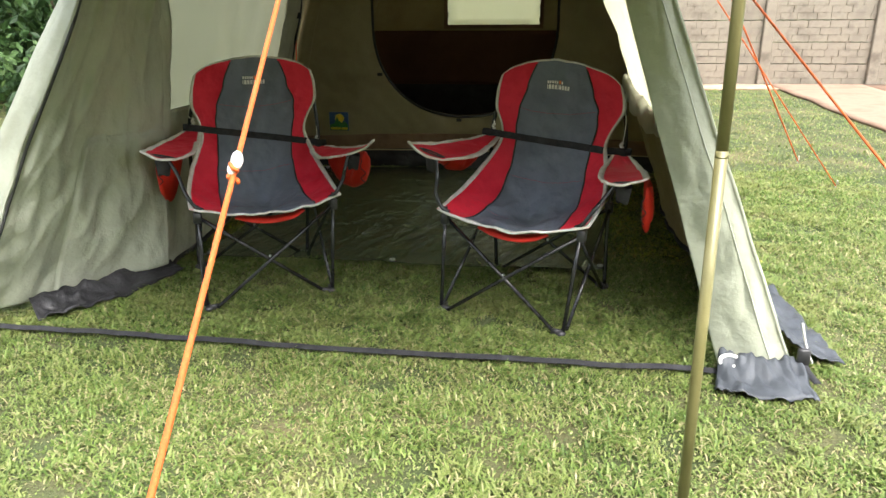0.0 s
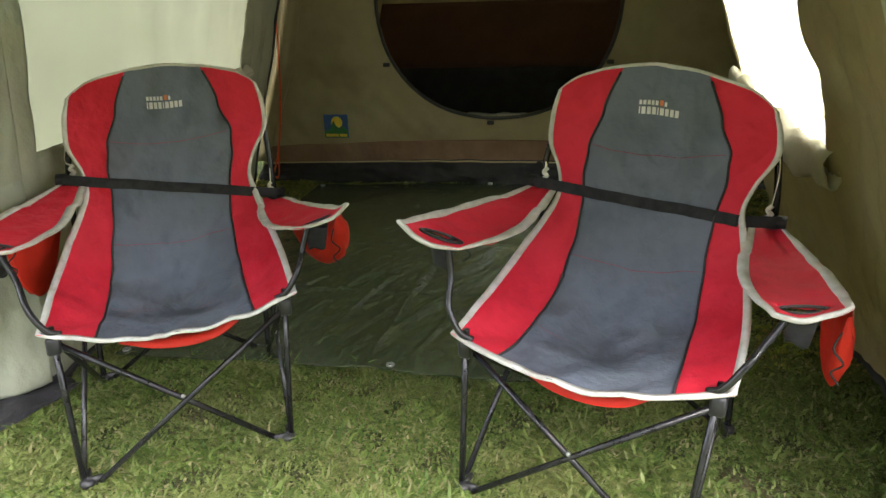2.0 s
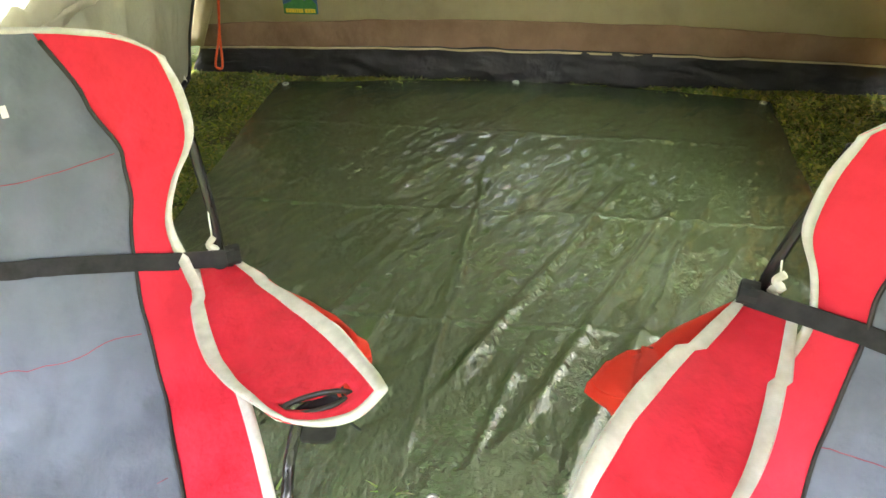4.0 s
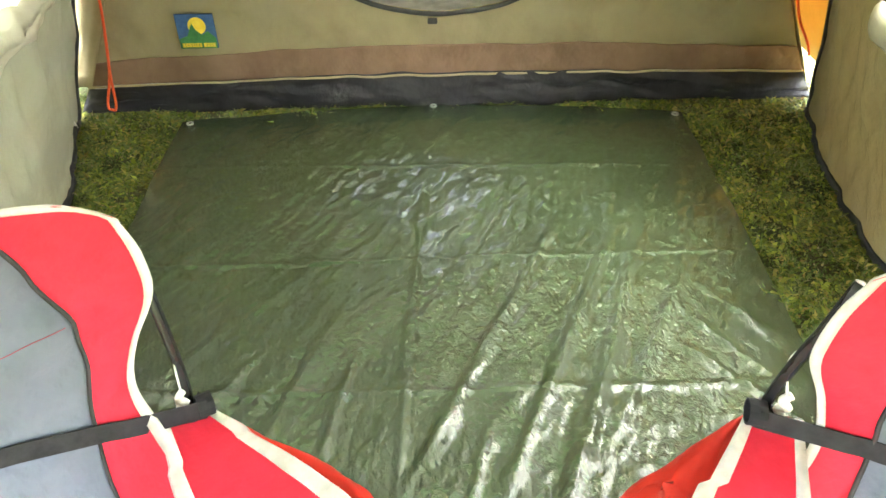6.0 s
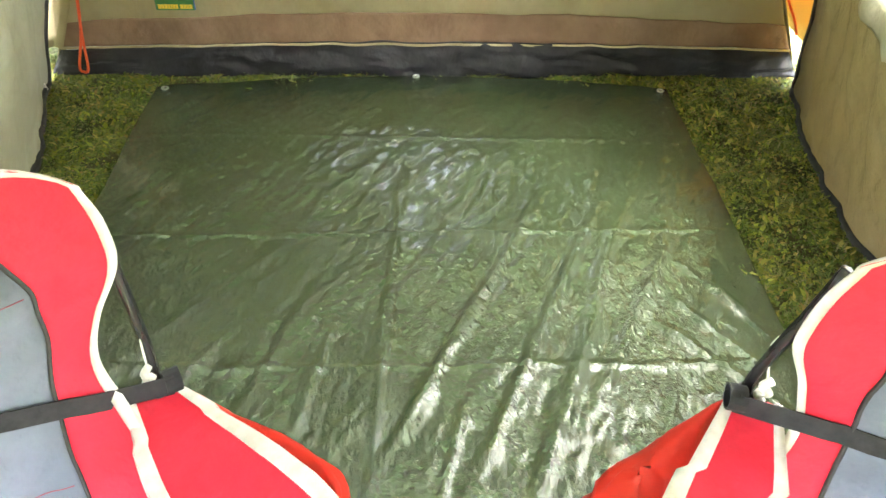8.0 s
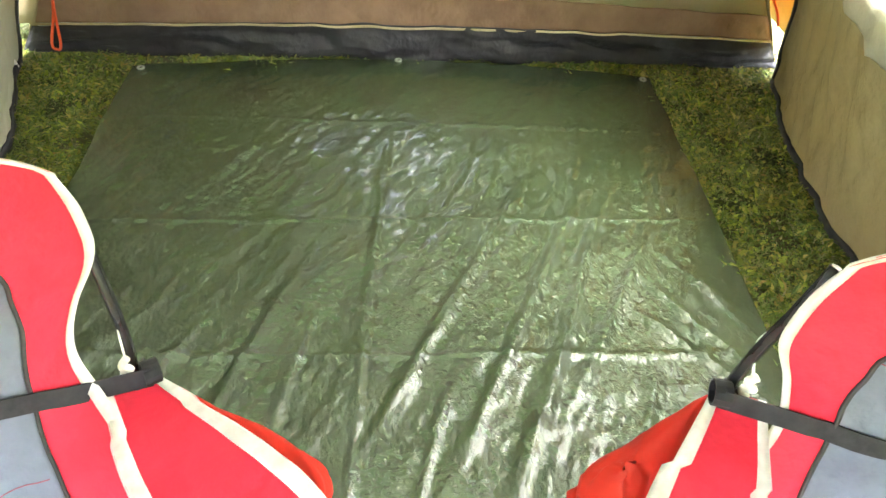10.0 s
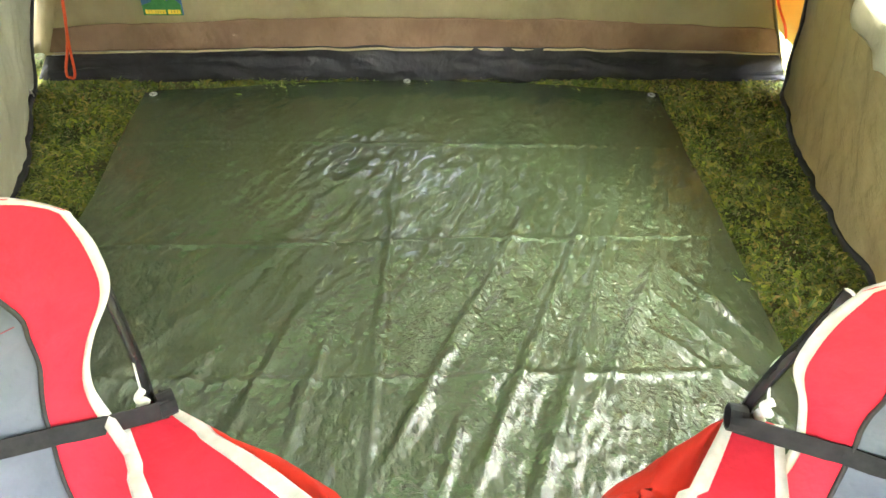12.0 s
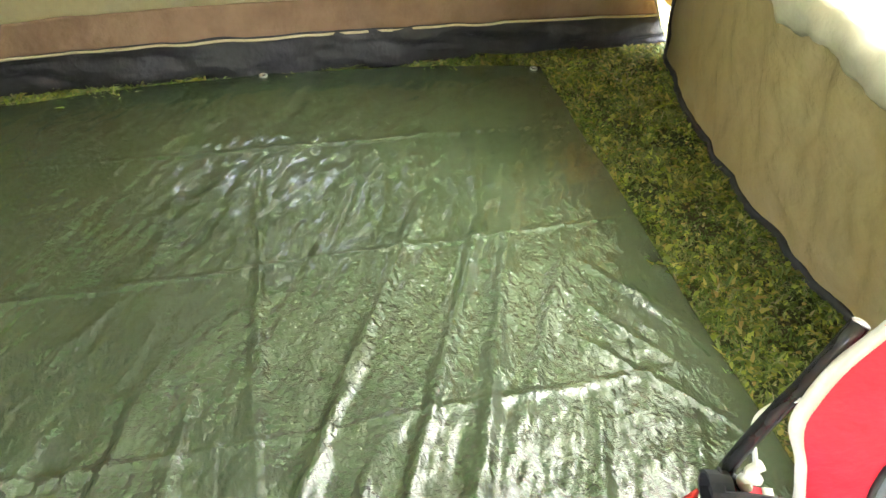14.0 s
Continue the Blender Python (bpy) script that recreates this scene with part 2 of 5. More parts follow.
pole_green = plain("olive_pole", [(0.125, 0.115, 0.042), (0.18, 0.162, 0.068)], 0.35, 0.15, 6.0, 0.05)
steel = plain("galvanised_steel", [(0.45, 0.45, 0.45), (0.6, 0.6, 0.6)], 0.3, 0.9)
patch_blue = plain("blue_patch", [(0.03, 0.085, 0.22), (0.045, 0.11, 0.27)], 0.7, 0, 60, 0.3)
patch_yellow = plain("yellow_patch", [(0.75, 0.55, 0.03), (0.85, 0.65, 0.06)], 0.7, 0, 60, 0.3)
patch_green = plain("green_patch", [(0.03, 0.16, 0.045), (0.05, 0.21, 0.06)], 0.7, 0, 60, 0.3)
concrete = plain("precast_concrete", [(0.10, 0.085, 0.063), (0.19, 0.163, 0.125), (0.148, 0.127, 0.097)], 0.9, 0, 3.5, 0.35)
paving = plain("pale_paving", [(0.18, 0.112, 0.075), (0.24, 0.155, 0.106), (0.21, 0.132, 0.09)], 0.9, 0, 2.5, 0.3)
red_brick = plain("red_brown_brick", [(0.13, 0.055, 0.042), (0.20, 0.09, 0.07)], 0.85, 0, 9.0, 0.3)
bark = plain("bark", [(0.09, 0.06, 0.04), (0.17, 0.12, 0.085)], 0.9, 0, 12.0, 0.7)


def leaf_material(name, colours, light=0.35, patch=None):
    m, nt, b = base_material(name, 0.5)
    geo = nt.nodes.new("ShaderNodeNewGeometry")
    rp = nt.nodes.new("ShaderNodeValToRGB")
    rp.color_ramp.elements[0].color = (*colours[0], 1)
    rp.color_ramp.elements[1].color = (*colours[-1], 1)
    for k, c in enumerate(colours[1:-1]):
        e = rp.color_ramp.elements.new((k + 1) / (len(colours) - 1))
        e.color = (*c, 1)
    nt.links.new(geo.outputs["Random Per Island"], rp.inputs["Fac"])
    col = rp.outputs["Color"]
    if patch:
        tc = nt.nodes.new("ShaderNodeTexCoord")
        nz = node(nt, "ShaderNodeTexNoise", Scale=2.6, Detail=7.0, Roughness=0.65)
        nt.links.new(tc.outputs["Object"], nz.inputs["Vector"])
        rr = nt.nodes.new("ShaderNodeMapRange")
        rr.inputs["From Min"].default_value, rr.inputs["From Max"].default_value, rr.inputs["To Max"].default_value = 0.48, 0.70, 0.55
        nt.links.new(nz.outputs["Fac"], rr.inputs["Value"])
        mc = nt.nodes.new("ShaderNodeMix")
        mc.data_type = "RGBA"
        nt.links.new(rr.outputs[0], mc.inputs["Factor"])
        nt.links.new(col, mc.inputs["A"])
        mc.inputs["B"].default_value = (*patch, 1)
        col = mc.outputs["Result"]
    nt.links.new(col, b.inputs["Base Color"])
    b.inputs["Specular IOR Level"].default_value = 0.3
    tr = nt.nodes.new("ShaderNodeBsdfTranslucent")
    nt.links.new(col, tr.inputs["Color"])
    mx = nt.nodes.new("ShaderNodeMixShader")
    mx.inputs["Fac"].default_value = light
    nt.links.new(b.outputs[0], mx.inputs[1])
    nt.links.new(tr.outputs[0], mx.inputs[2])
    nt.links.new(mx.outputs[0], nt.nodes["Material Output"].inputs["Surface"])
    return m


grass_blade = leaf_material("grass_blade", [(0.05, 0.095, 0.02), (0.14, 0.21, 0.045), (0.215, 0.285, 0.075), (0.08, 0.14, 0.03), (0.265, 0.31, 0.105), (0.12, 0.185, 0.04), (0.40, 0.35, 0.20)], 0.35, (0.29, 0.285, 0.11))
dry_blade = leaf_material("dry_grass_blade", [(0.22, 0.19, 0.085), (0.36, 0.31, 0.16), (0.50, 0.45, 0.27), (0.24, 0.25, 0.09)])
leaf_dark = leaf_material("dark_leaf", [(0.018, 0.045, 0.014), (0.04, 0.085, 0.024), (0.07, 0.12, 0.035)], 0.25)
leaf_mid = leaf_material("mid_leaf", [(0.035, 0.075, 0.018), (0.08, 0.14, 0.03), (0.13, 0.19, 0.045)], 0.3)

# lawn soil: green thatch with straw patches
lawn_m, nt, b = base_material("lawn_thatch", 0.95)
vec, col = coloured(nt, b, [(0.030, 0.045, 0.012), (0.052, 0.070, 0.020), (0.095, 0.092, 0.036), (0.165, 0.135, 0.065)], 2.2, 9.0, low=0.3, high=0.72)
bumped(nt, b, vec, ((60.0, 0.8, 0.02), (220.0, 0.8, 0.008)))

# tarpaulin: glossy woven polyethylene, crumpled into small facets
tarp_m, nt, b = base_material("green_tarpaulin", 0.24)
vec, col = coloured(nt, b, [(0.028, 0.046, 0.018), (0.037, 0.060, 0.023), (0.049, 0.071, 0.031)], 2.0, 5.0)
b.inputs["Specular IOR Level"].default_value = 0.85
b.inputs["Coat Weight"].default_value = 0.8
b.inputs["Coat Roughness"].default_value = 0.13
nrm = bumped(nt, b, vec, ((80.0, 0.8, 0.006), (260.0, 0.5, 0.0025)))
# woven ribs
wv = node(nt, "ShaderNodeTexWave", Scale=62.0, Distortion=0.8, Detail=1.0)
wv.bands_direction = "Y"
nt.links.new(vec, wv.inputs["Vector"])
bp = node(nt, "ShaderNodeBump", Strength=0.30, Distance=0.0012)
nt.links.new(wv.outputs["Fac"], bp.inputs["Height"])
nt.links.new(nrm, bp.inputs["Normal"])
nrm = bp.outputs[0]
# bent sheets of facets: cell distances on warped coordinates
for sc, dist, st, turn in ((8.0, 0.010, (1.9, 0.7, 1), 24), (20.0, 0.008, (1.6, 0.7, 1), 28), (48.0, 0.0045, (1.3, 0.9, 1), -40)):
    mp = nt.nodes.new("ShaderNodeMapping")
    mp.inputs["Scale"].default_value = st
    mp.inputs["Rotation"].default_value = (0, 0, radians(turn))
    nt.links.new(vec, mp.inputs["Vector"])
    wz = node(nt, "ShaderNodeTexNoise", Scale=sc * 0.6, Detail=3.0)
    nt.links.new(mp.outputs[0], wz.inputs["Vector"])
    wm = nt.nodes.new("ShaderNodeVectorMath")
    wm.operation = "MULTIPLY_ADD"
    wm.inputs[1].default_value = (1.6 / sc, 1.6 / sc, 0)
    nt.links.new(wz.outputs["Color"], wm.inputs[0])
    nt.links.new(mp.outputs[0], wm.inputs[2])
    vz = node(nt, "ShaderNodeTexVoronoi", Scale=sc, Randomness=1.0)
    vz.voronoi_dimensions = "2D"
    vz.feature = "DISTANCE_TO_EDGE"
    nt.links.new(wm.outputs[0], vz.inputs["Vector"])
    bp = node(nt, "ShaderNodeBump", Strength=0.6, Distance=dist)
    nt.links.new(vz.outputs["Distance"], bp.inputs["Height"])
    nt.links.new(nrm, bp.inputs["Normal"])
    nrm = bp.outputs[0]
nt.links.new(nrm, b.inputs["Normal"])

# pool water
water_m, nt, b = base_material("pool_water", 0.05)
vec, col = coloured(nt, b, [(0.02, 0.30, 0.33), (0.05, 0.42, 0.44)], 0.8)
bumped(nt, b, vec, ((3.0, 0.3, 0.03),))

# ---- ground ----
bm = bmesh.new()
n = 60
POOL = (4.42, 9.5, 3.6, 9.0)


def ground_z(x, y):
    d = max(abs(x) - 6, abs(y - 3) - 7, 0)
    return 0.012 * wob(x, y, 1.3, 2) * (1 if d == 0 else 0) - 0.006


xs = [-400, -120, -40, -16] + [-10 + 0.25 * i for i in range(58)] + [4.42, 9.5, 14, 40, 120, 400]
ys = [-400, -120, -40, -12] + [-4 + 0.25 * i for i in range(30)] + [3.6, 4.0, 4.5, 5.0, 5.5, 6.0, 6.5, 7.0, 7.5, 8.0, 8.5, 9.0, 10, 12, 16, 40, 120, 400]
xs, ys = sorted(set(xs)), sorted(set(ys))
vs = [[bm.verts.new((x, y, ground_z(x, y))) for y in ys] for x in xs]
for i in range(len(xs) - 1):
    for j in range(len(ys) - 1):
        cx, cy = (xs[i] + xs[i + 1]) / 2, (ys[j] + ys[j + 1]) / 2
        if POOL[0] < cx < POOL[1] and POOL[2] < cy < POOL[3]:
            continue
        bm.faces.new((vs[i][j], vs[i + 1][j], vs[i + 1][j + 1], vs[i][j + 1]))
tagged(part("ground", bm, lawn_m), "mown green lawn with dry straw-coloured patches", "lawn", kind="structure")

# ---- tent ----
tent = thing("tent", "green-grey canvas tent with an open awning room and khaki inner tent", "tent", (-0.57, 5.19, 0))
RIGHT = [(2.16, 0.835), (2.5, 0.81), (2.9, 0.785), (3.6, 0.70), (4.05, 0.70), (4.63, 0.77), (5.05, 0.90)]
LEFT = [(2.7, -1.90), (2.86, -1.79), (3.6, -1.85), (4.2, -1.92), (4.6, -1.98), (5.1, -2.12)]
YB = 5.19


def side_wall(name, base, y0, y1, slope, win, sign):
    wy0, wy1, wz0, wz1 = win
    top = 1.85

    def at(y, z):
        lean = sign * table(slope, y) * z
        fold = 0.012 * ridge(y * 5.5 + z * 2.6, z * 3.2 - y * 2.2, 1.4, 48 + sign) * min(1, 0.3 + 1.2 * z) + 0.018 * ridge(y * 3.2 + z, z * 1.3 - y * 0.6, 1.5, 45 + sign) + 0.011 * ridge(y * 8, z * 4 + y * 3, 1.3, 46) + 0.016 * wob(y * 2.4, z * 0.9, 2.3, sign) + 0.007 * wob(y * 9, z * 3, 1.6, sign + 4)
        fold += 0.016 * ridge(y * 4.4 + z * 1.2, z * 0.6 - y * 0.3, 1.5, 61 + sign) * min(1, 0.25 + z)
        return (table(base, y) + lean + fold, y, z - 0.004)

    zs = [0, 1]
    bm = sheet(lambda u, v: at(y0 + (y1 - y0) * u, top * v), 220, 80, 0.004,
               skip=lambda u, v: wy0 < y0 + (y1 - y0) * u < wy1 and table(wz0, y0 + (y1 - y0) * u) < top * v < wz1)
    # the right wall takes the canvas with backlight and shade in its colour
    wall = part(name, bm, canvas_backlit if sign < 0 else canvas, tent, "creased canvas side wall with a window", True)
    pane = sheet(lambda u, v: Vector(at(wy0 - 0.02 + (wy1 - wy0 + 0.04) * u, wz0[0][1] - 0.04 + (wz1 - wz0[0][1] + 0.06) * v)) + Vector((-sign * 0.006, 0, 0)), 30, 20, 0.003)
    part("window_screen", pane, screen_right if sign < 0 else screen_left, wall, "pale backlit window screen", True)
    hem = [Vector(at(y0 + (y1 - y0) * i / 60, 0.022)) + Vector((sign * 0.010, 0, 0)) for i in range(61)]
    part("hem_piping", tube(hem, 0, flat=(0.013, 0.005, (0, 0, 1))), seam_dark, wall, "dark hem piping", True)
    rear = [Vector(at(y1, top * i / 24)) + Vector((sign * 0.004, 0.004, 0)) for i in range(25)]
    part("edge_piping", tube(rear, 0.010, 6), seam_dark, wall, "dark edge piping", True)
    return wall, at


SILL_R = [(3.1, 0.715), (3.6, 0.755), (4.0, 0.765), (4.12, 0.80)]
SILL_L = [(2.9, 0.765), (4.4, 0.80)]
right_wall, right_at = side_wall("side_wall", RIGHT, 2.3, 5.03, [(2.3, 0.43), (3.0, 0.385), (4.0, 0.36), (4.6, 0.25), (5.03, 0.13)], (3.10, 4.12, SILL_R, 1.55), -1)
left_wall, left_at = side_wall("side_wall", LEFT, 2.72, 5.08, [(2.88, 0.118), (3.4, 0.17), (4.4, 0.27)], (2.92, 4.35, SILL_L, 1.62), 1)

# rolled window flaps, crumpled along the sills
for at, y0, y1, z0, sgn in ((right_at, 3.06, 4.13, SILL_R, -1), (left_at, 3.12, 4.4, SILL_L, 1)):
    def roll(u, v, at=at, y0=y0, y1=y1, z0=z0, sgn=sgn):
        y = y0 + (y1 - y0) * u
        a = 2 * math.pi * v
        r = (0.030 if sgn < 0 else 0.024) + 0.022 * wob(y * 5, v * 2, 1.5, sgn) + 0.012 * wob(y * 17, v * 5, 1.0, 2) + 0.010 * ridge(y * 9, v * 3, 1.3, 65)
        p = Vector(at(y, table(z0, y) - 0.022))
        return p + Vector((sgn * (0.020 if sgn < 0 else 0.026) + r * 0.8 * math.cos(a), 0, r * 1.5 * math.sin(a)))
    part("rolled_flap", sheet(roll, 70, 14, 0.003), pale_flap, right_wall if sgn < 0 else left_wall, "rolled pale canvas window flap", True)


# inner tent front wall with its oval door
def inner_edges(z):
    half = table([(0, 1.545), (0.41, 1.36), (0.71, 1.24), (1.0, 1.17), (1.25, 1.09), (1.9, 0.92)], z)
    return -0.57 - half, -0.57 + half


def in_door(x, z, grow=0.0):
    a, b2 = 0.665 + grow, 0.66 + grow
    zz = z - 1.055
    if zz > 0:
        return abs(x + 0.615) < a and zz < 0.8 + grow
    return ((abs(x + 0.615) / a) ** 2.2 + (abs(zz) / b2) ** 2.2) < 1


def wall_y(x, z):
    return YB + 0.011 * ridge(x * 3.4 + z * 3.2, z * 1.6, 1.4, 57) * max(0.25, 1 - abs(z - 0.2) * 1.6) + 0.012 * ridge(x * 1.4 + z * 2, z * 2 - x, 1.6, 47) + 0.007 * ridge(x * 5 + z * 3, z * 4 - x * 2, 1.4, 49) + 0.010 * wob(x * 2, z * 2, 1.5, 5) + 0.006 * wob(x * 6 + z * 3, z * 5, 1.2, 6) - (0.012 * math.exp(-((x + 0.62) / 0.1) ** 2) if z < 0.15 else 0)


def inner_point(u, z):
    l, r = inner_edges(z)
    x = l + (r - l) * u
    # the cloth follows the door's rim where it comes near
    zz = min(0.0, z - 1.055)
    f = ((abs(x + 0.615) / 0.665) ** 2.2 + (abs(zz) / 0.66) ** 2.2) ** (1 / 2.2)
    if 0.984 < f < 1.016 and z < 1.6:
        x = -0.615 + (x + 0.615) / f
        z = z - zz + zz / f
    return (x, wall_y(x, z), z)


def band(z0, z1, off=0.0, nv=8, nu=90, thick=0.004, dip=0.0, skip=None):
    def fn(u, v):
        z = z0 + (z1 - z0) * v
        p = list(inner_point(u, z))
        s = 0.045 * (1 - (2 * u - 1) ** 2) - 0.03
        p[2] += s * min(1.0, z / 0.25) * max(0, 1 - max(0, z - 0.3) / 0.5) + dip
        p[1] += off
        return p
    return sheet(fn, nu, nv, thick, skip=skip)


def door_hole(u, v):
    z = 0.245 + (1.9 - 0.245) * v
    l, r = inner_edges(z)
    return in_door(l + (r - l) * u, z)


inner = part("inner_wall", band(0.245, 1.9, 0, 110, 200, skip=door_hole), khaki, tent, "khaki canvas inner tent wall with an unzipped oval door", True)
part("band", band(0.135, 0.252, -0.005, 12, 200), brown_band, inner, "brown canvas band", True)
part("band_tape", band(0.131, 0.139, -0.019, 2, 200, 0.004), cloth("beige_tape", [(0.40, 0.34, 0.20), (0.5, 0.43, 0.27)], 0.8), inner, "beige tape", True)


def tub(u, v):
    z = 0.0 + 0.135 * v
    p = list(inner_point(u, z))
    s = 0.045 * (1 - (2 * u - 1) ** 2) - 0.03
    p[2] = p[2] + s * v + (1 - v) * 0.012 * max(0, wob(u * 12, 0, 1, 8)) + 0.004
    p[1] += -0.012 - 0.03 * (1 - v) * (0.5 + 0.5 * wob(u * 9, 1, 1, 3)) - 0.02 * math.sin(math.pi * v) * wob(u * 14, v * 2, 1, 9) - 0.012 * ridge(u * 16 + v * 2, v * 2.2 - u * 6, 1.2, 50) * min(1, 4 * v)
    return p


part("tub", sheet(tub, 200, 14, 0.003), pvc_black, inner, "black pvc mud wall", True)
rim = []
for i in range(90):
    a = math.pi * (1 + i / 89)
    c, s = math.cos(a), math.sin(a)
    x = -0.615 + 0.665 * math.copysign(abs(c) ** (2 / 2.2), c)
    z = 1.055 - 0.66 * abs(s) ** (2 / 2.2)
    rim.append((x, wall_y(x, z) - 0.004, z))
rim = [(-1.28, wall_y(-1.28, 1.8) - 0.004, 1.85)] + rim + [(0.05, wall_y(0.05, 1.8) - 0.004, 1.85)]
part("door_zip", tube(rim, 0.010, 6), seam_dark, inner, "black door zip", True)
for x, z in ((-0.648, 0.372), (-1.235, 0.70), (0.0, 0.70)):
    part("toggle", box(x - 0.019, x + 0.019, YB - 0.026, YB - 0.012, z - 0.011, z + 0.011, bevel=0.003), seam_dark, inner, "black toggle tab", True)

# badge on the inner wall
badge = part("badge", box(-1.640, -1.492, YB - 0.020, YB - 0.013, 0.281, 0.419, bevel=0.002), patch_blue, inner, "blue badge with a yellow moon and green hills", True, smooth=False)
bm = bmesh.new()
bmesh.ops.create_cone(bm, cap_ends=True, segments=28, radius1=0.034, radius2=0.034, depth=0.003, matrix=pose(-1.560, YB - 0.0225, 0.373, 90))
part("moon", bm, patch_yellow, badge, "", True, smooth=False)
bm = bmesh.new()
hill = [(-1.637, 0.322), (-1.602, 0.335), (-1.585, 0.372), (-1.578, 0.385), (-1.568, 0.360), (-1.545, 0.338), (-1.522, 0.352), (-1.495, 0.325), (-1.495, 0.284), (-1.637, 0.284)]
f = bm.faces.new([bm.verts.new((x, YB - 0.0235, z)) for x, z in hill])
ext = bmesh.ops.extrude_face_region(bm, geom=[f])
bmesh.ops.translate(bm, vec=(0, -0.002, 0), verts=[v for v in ext["geom"] if isinstance(v, bmesh.types.BMVert)])
part("hill", bm, patch_green, badge, "", True, smooth=False)
bm = bmesh.new()
x = -1.628
for w in (0.010, 0.009, 0.011, 0.008, 0.005, 0.009, 0.009, 0.0, 0.011, 0.009, 0.009, 0.009):
    if w:
        box(x, x + w, YB - 0.0285, YB - 0.0258, 0.290, 0.306, bm)
    x += w + 0.0022 if w else 0.006
part("letter_bars", bm, patch_yellow, badge, "", True, smooth=False)

# cords that hang at the ends of the inner wall
part("hanging_cord", tube(spline([(-1.80, YB - 0.10, 1.5), (-1.85, YB - 0.07, 0.8), (-1.885, YB - 0.055, 0.48), (-1.93, YB - 0.05, 0.22), (-1.975, YB - 0.06, 0.07), (-1.965, YB - 0.062, 0.045), (-1.945, YB - 0.06, 0.06), (-1.93, YB - 0.055, 0.2), (-1.90, YB - 0.045, 0.4)], 50), 0.0055, 6), red_rope, inner, "orange-red hanging cord", True)
part("hanging_cord", tube(spline([(0.70, YB - 0.03, 1.2), (0.74, YB - 0.03, 0.6), (0.80, YB - 0.03, 0.38), (0.87, YB - 0.035, 0.26), (0.90, YB - 0.03, 0.2)], 30), 0.0055, 6), red_rope, inner, "orange-red hanging cord", True)

# inner room: floor, end wall with window, sides, roof
IY = 7.1
part("inner_floor", sheet(lambda u, v: (-2.1 + 3.06 * u, 5.26 + (IY - 5.26) * v, 0.045 + 0.02 * wob(u * 9, v * 6, 1.3, 3) + 0.012 * wob(u * 30, v * 20, 1.0, 1)), 90, 60, 0.004), pvc_grey, tent, "crinkled grey pvc floor of the inner tent", True)


def end_strip(z0, z1, skip=None, nu=40, nv=12):
    def fn(u, v):
        z = z0 + (z1 - z0) * v
        l, r = inner_edges(z)
        return (l + (r - l) * u, IY + 0.012 * wob(u * 6, z * 3, 1.4, 2), z)
    return sheet(fn, nu, nv, 0.004, skip=skip)


def end_hole(u, v):
    z = 0.93 + 1.0 * v
    l, r = inner_edges(z)
    x = l + (r - l) * u
    return -0.985 < x < -0.100 and 0.985 < z < 1.5


endw = part("end_wall", end_strip(0.93, 1.93, end_hole, 140, 60), khaki, tent, "khaki canvas end wall", True)
part("band", end_strip(0.42, 0.93), rust_band, endw, "rust-brown canvas band", True)
part("tub", end_strip(0.03, 0.42), pvc_black, endw, "black pvc mud wall", True)
part("window_screen", sheet(lambda u, v: (-0.99 + 0.90 * u, IY + 0.012, 0.98 + 0.53 * v), 8, 8, 0.003), inner_screen, endw, "pale backlit window screen", True)
bm = bmesh.new()
for x0, x1, z0, z1 in ((-1.02, -0.985, 0.95, 1.53), (-0.10, -0.065, 0.95, 1.53), (-0.985, -0.10, 0.95, 0.985), (-0.985, -0.10, 1.5, 1.53)):
    box(x0, x1, IY - 0.016, IY - 0.006, z0, z1, bm)
part("window_frame", bm, brown_band, endw, "brown window binding", True, smooth=False)
for sgn in (-1, 1):
    def inner_side(u, v, sgn=sgn):
        z = 0.02 + 1.9 * v
        e = inner_edges(z)
        return ((e[1] if sgn > 0 else e[0]) + 0.01 * wob(u * 5, v * 5, 1.3, sgn), YB + 0.01 + (IY - YB) * u, z)
    part("inner_side", sheet(inner_side, 30, 30, 0.004), khaki, tent, "khaki canvas side of the inner tent", True)
    # outer fly behind the corner gap; the left one is added to block side light
    y0 = 4.62 if sgn > 0 else 4.42
    part("fly", sheet(lambda u, v, sgn=sgn, y0=y0: (-0.57 + sgn * ((1.60 if sgn > 0 else 1.78) - 0.5 * v + 0.02 * wob(u * 6, v * 6, 1.3, 3)), y0 + (7.25 - y0) * u, 0.10 + 1.89 * v), 24, 24, 0.004), fly_cloth if sgn > 0 else khaki, tent, "fly sheet of the inner tent, the left one an added light blocker", True)

# drape of folded canvas in the rear corner beside the badge
def drape(u, v):
    z = 0.135 + 1.785 * v
    return (inner_edges(z)[0] + 0.030 - (0.185 + 0.05 * v) * (1 - u), 5.165 + 0.028 * math.sin(u * 17) * (1 - u) + 0.02 * wob(u * 4, v * 3, 1.2, 4) * (1 - u) - 0.015 * u, z)


part("drape", sheet(drape, 36, 30, 0.004), khaki, tent, "folded canvas drape tied with black tape", True)
part("tie_tape", tube([(-2.06, 5.06, 1.12), (-1.95, 5.04, 1.11), (-1.76, 5.03, 1.12)], 0, flat=(0.02, 0.004, (0, 0, 1))), black_web, tent, "black tie tape", True)
part("buckle_strap", tube(spline([(-2.18, 5.08, 0.16), (-2.15, 5.06, 0.10), (-2.17, 5.05, 0.03)], 8), 0, flat=(0.012, 0.003, (1, 0, 0))), black_web, tent, "black buckle strap", True)
part("zip_cord", tube(spline([(-2.13, 5.02, 0.30), (-2.11, 5.02, 0.16), (-2.08, 5.03, 0.02)], 8), 0.006, 6), white_cord, tent, "", True)

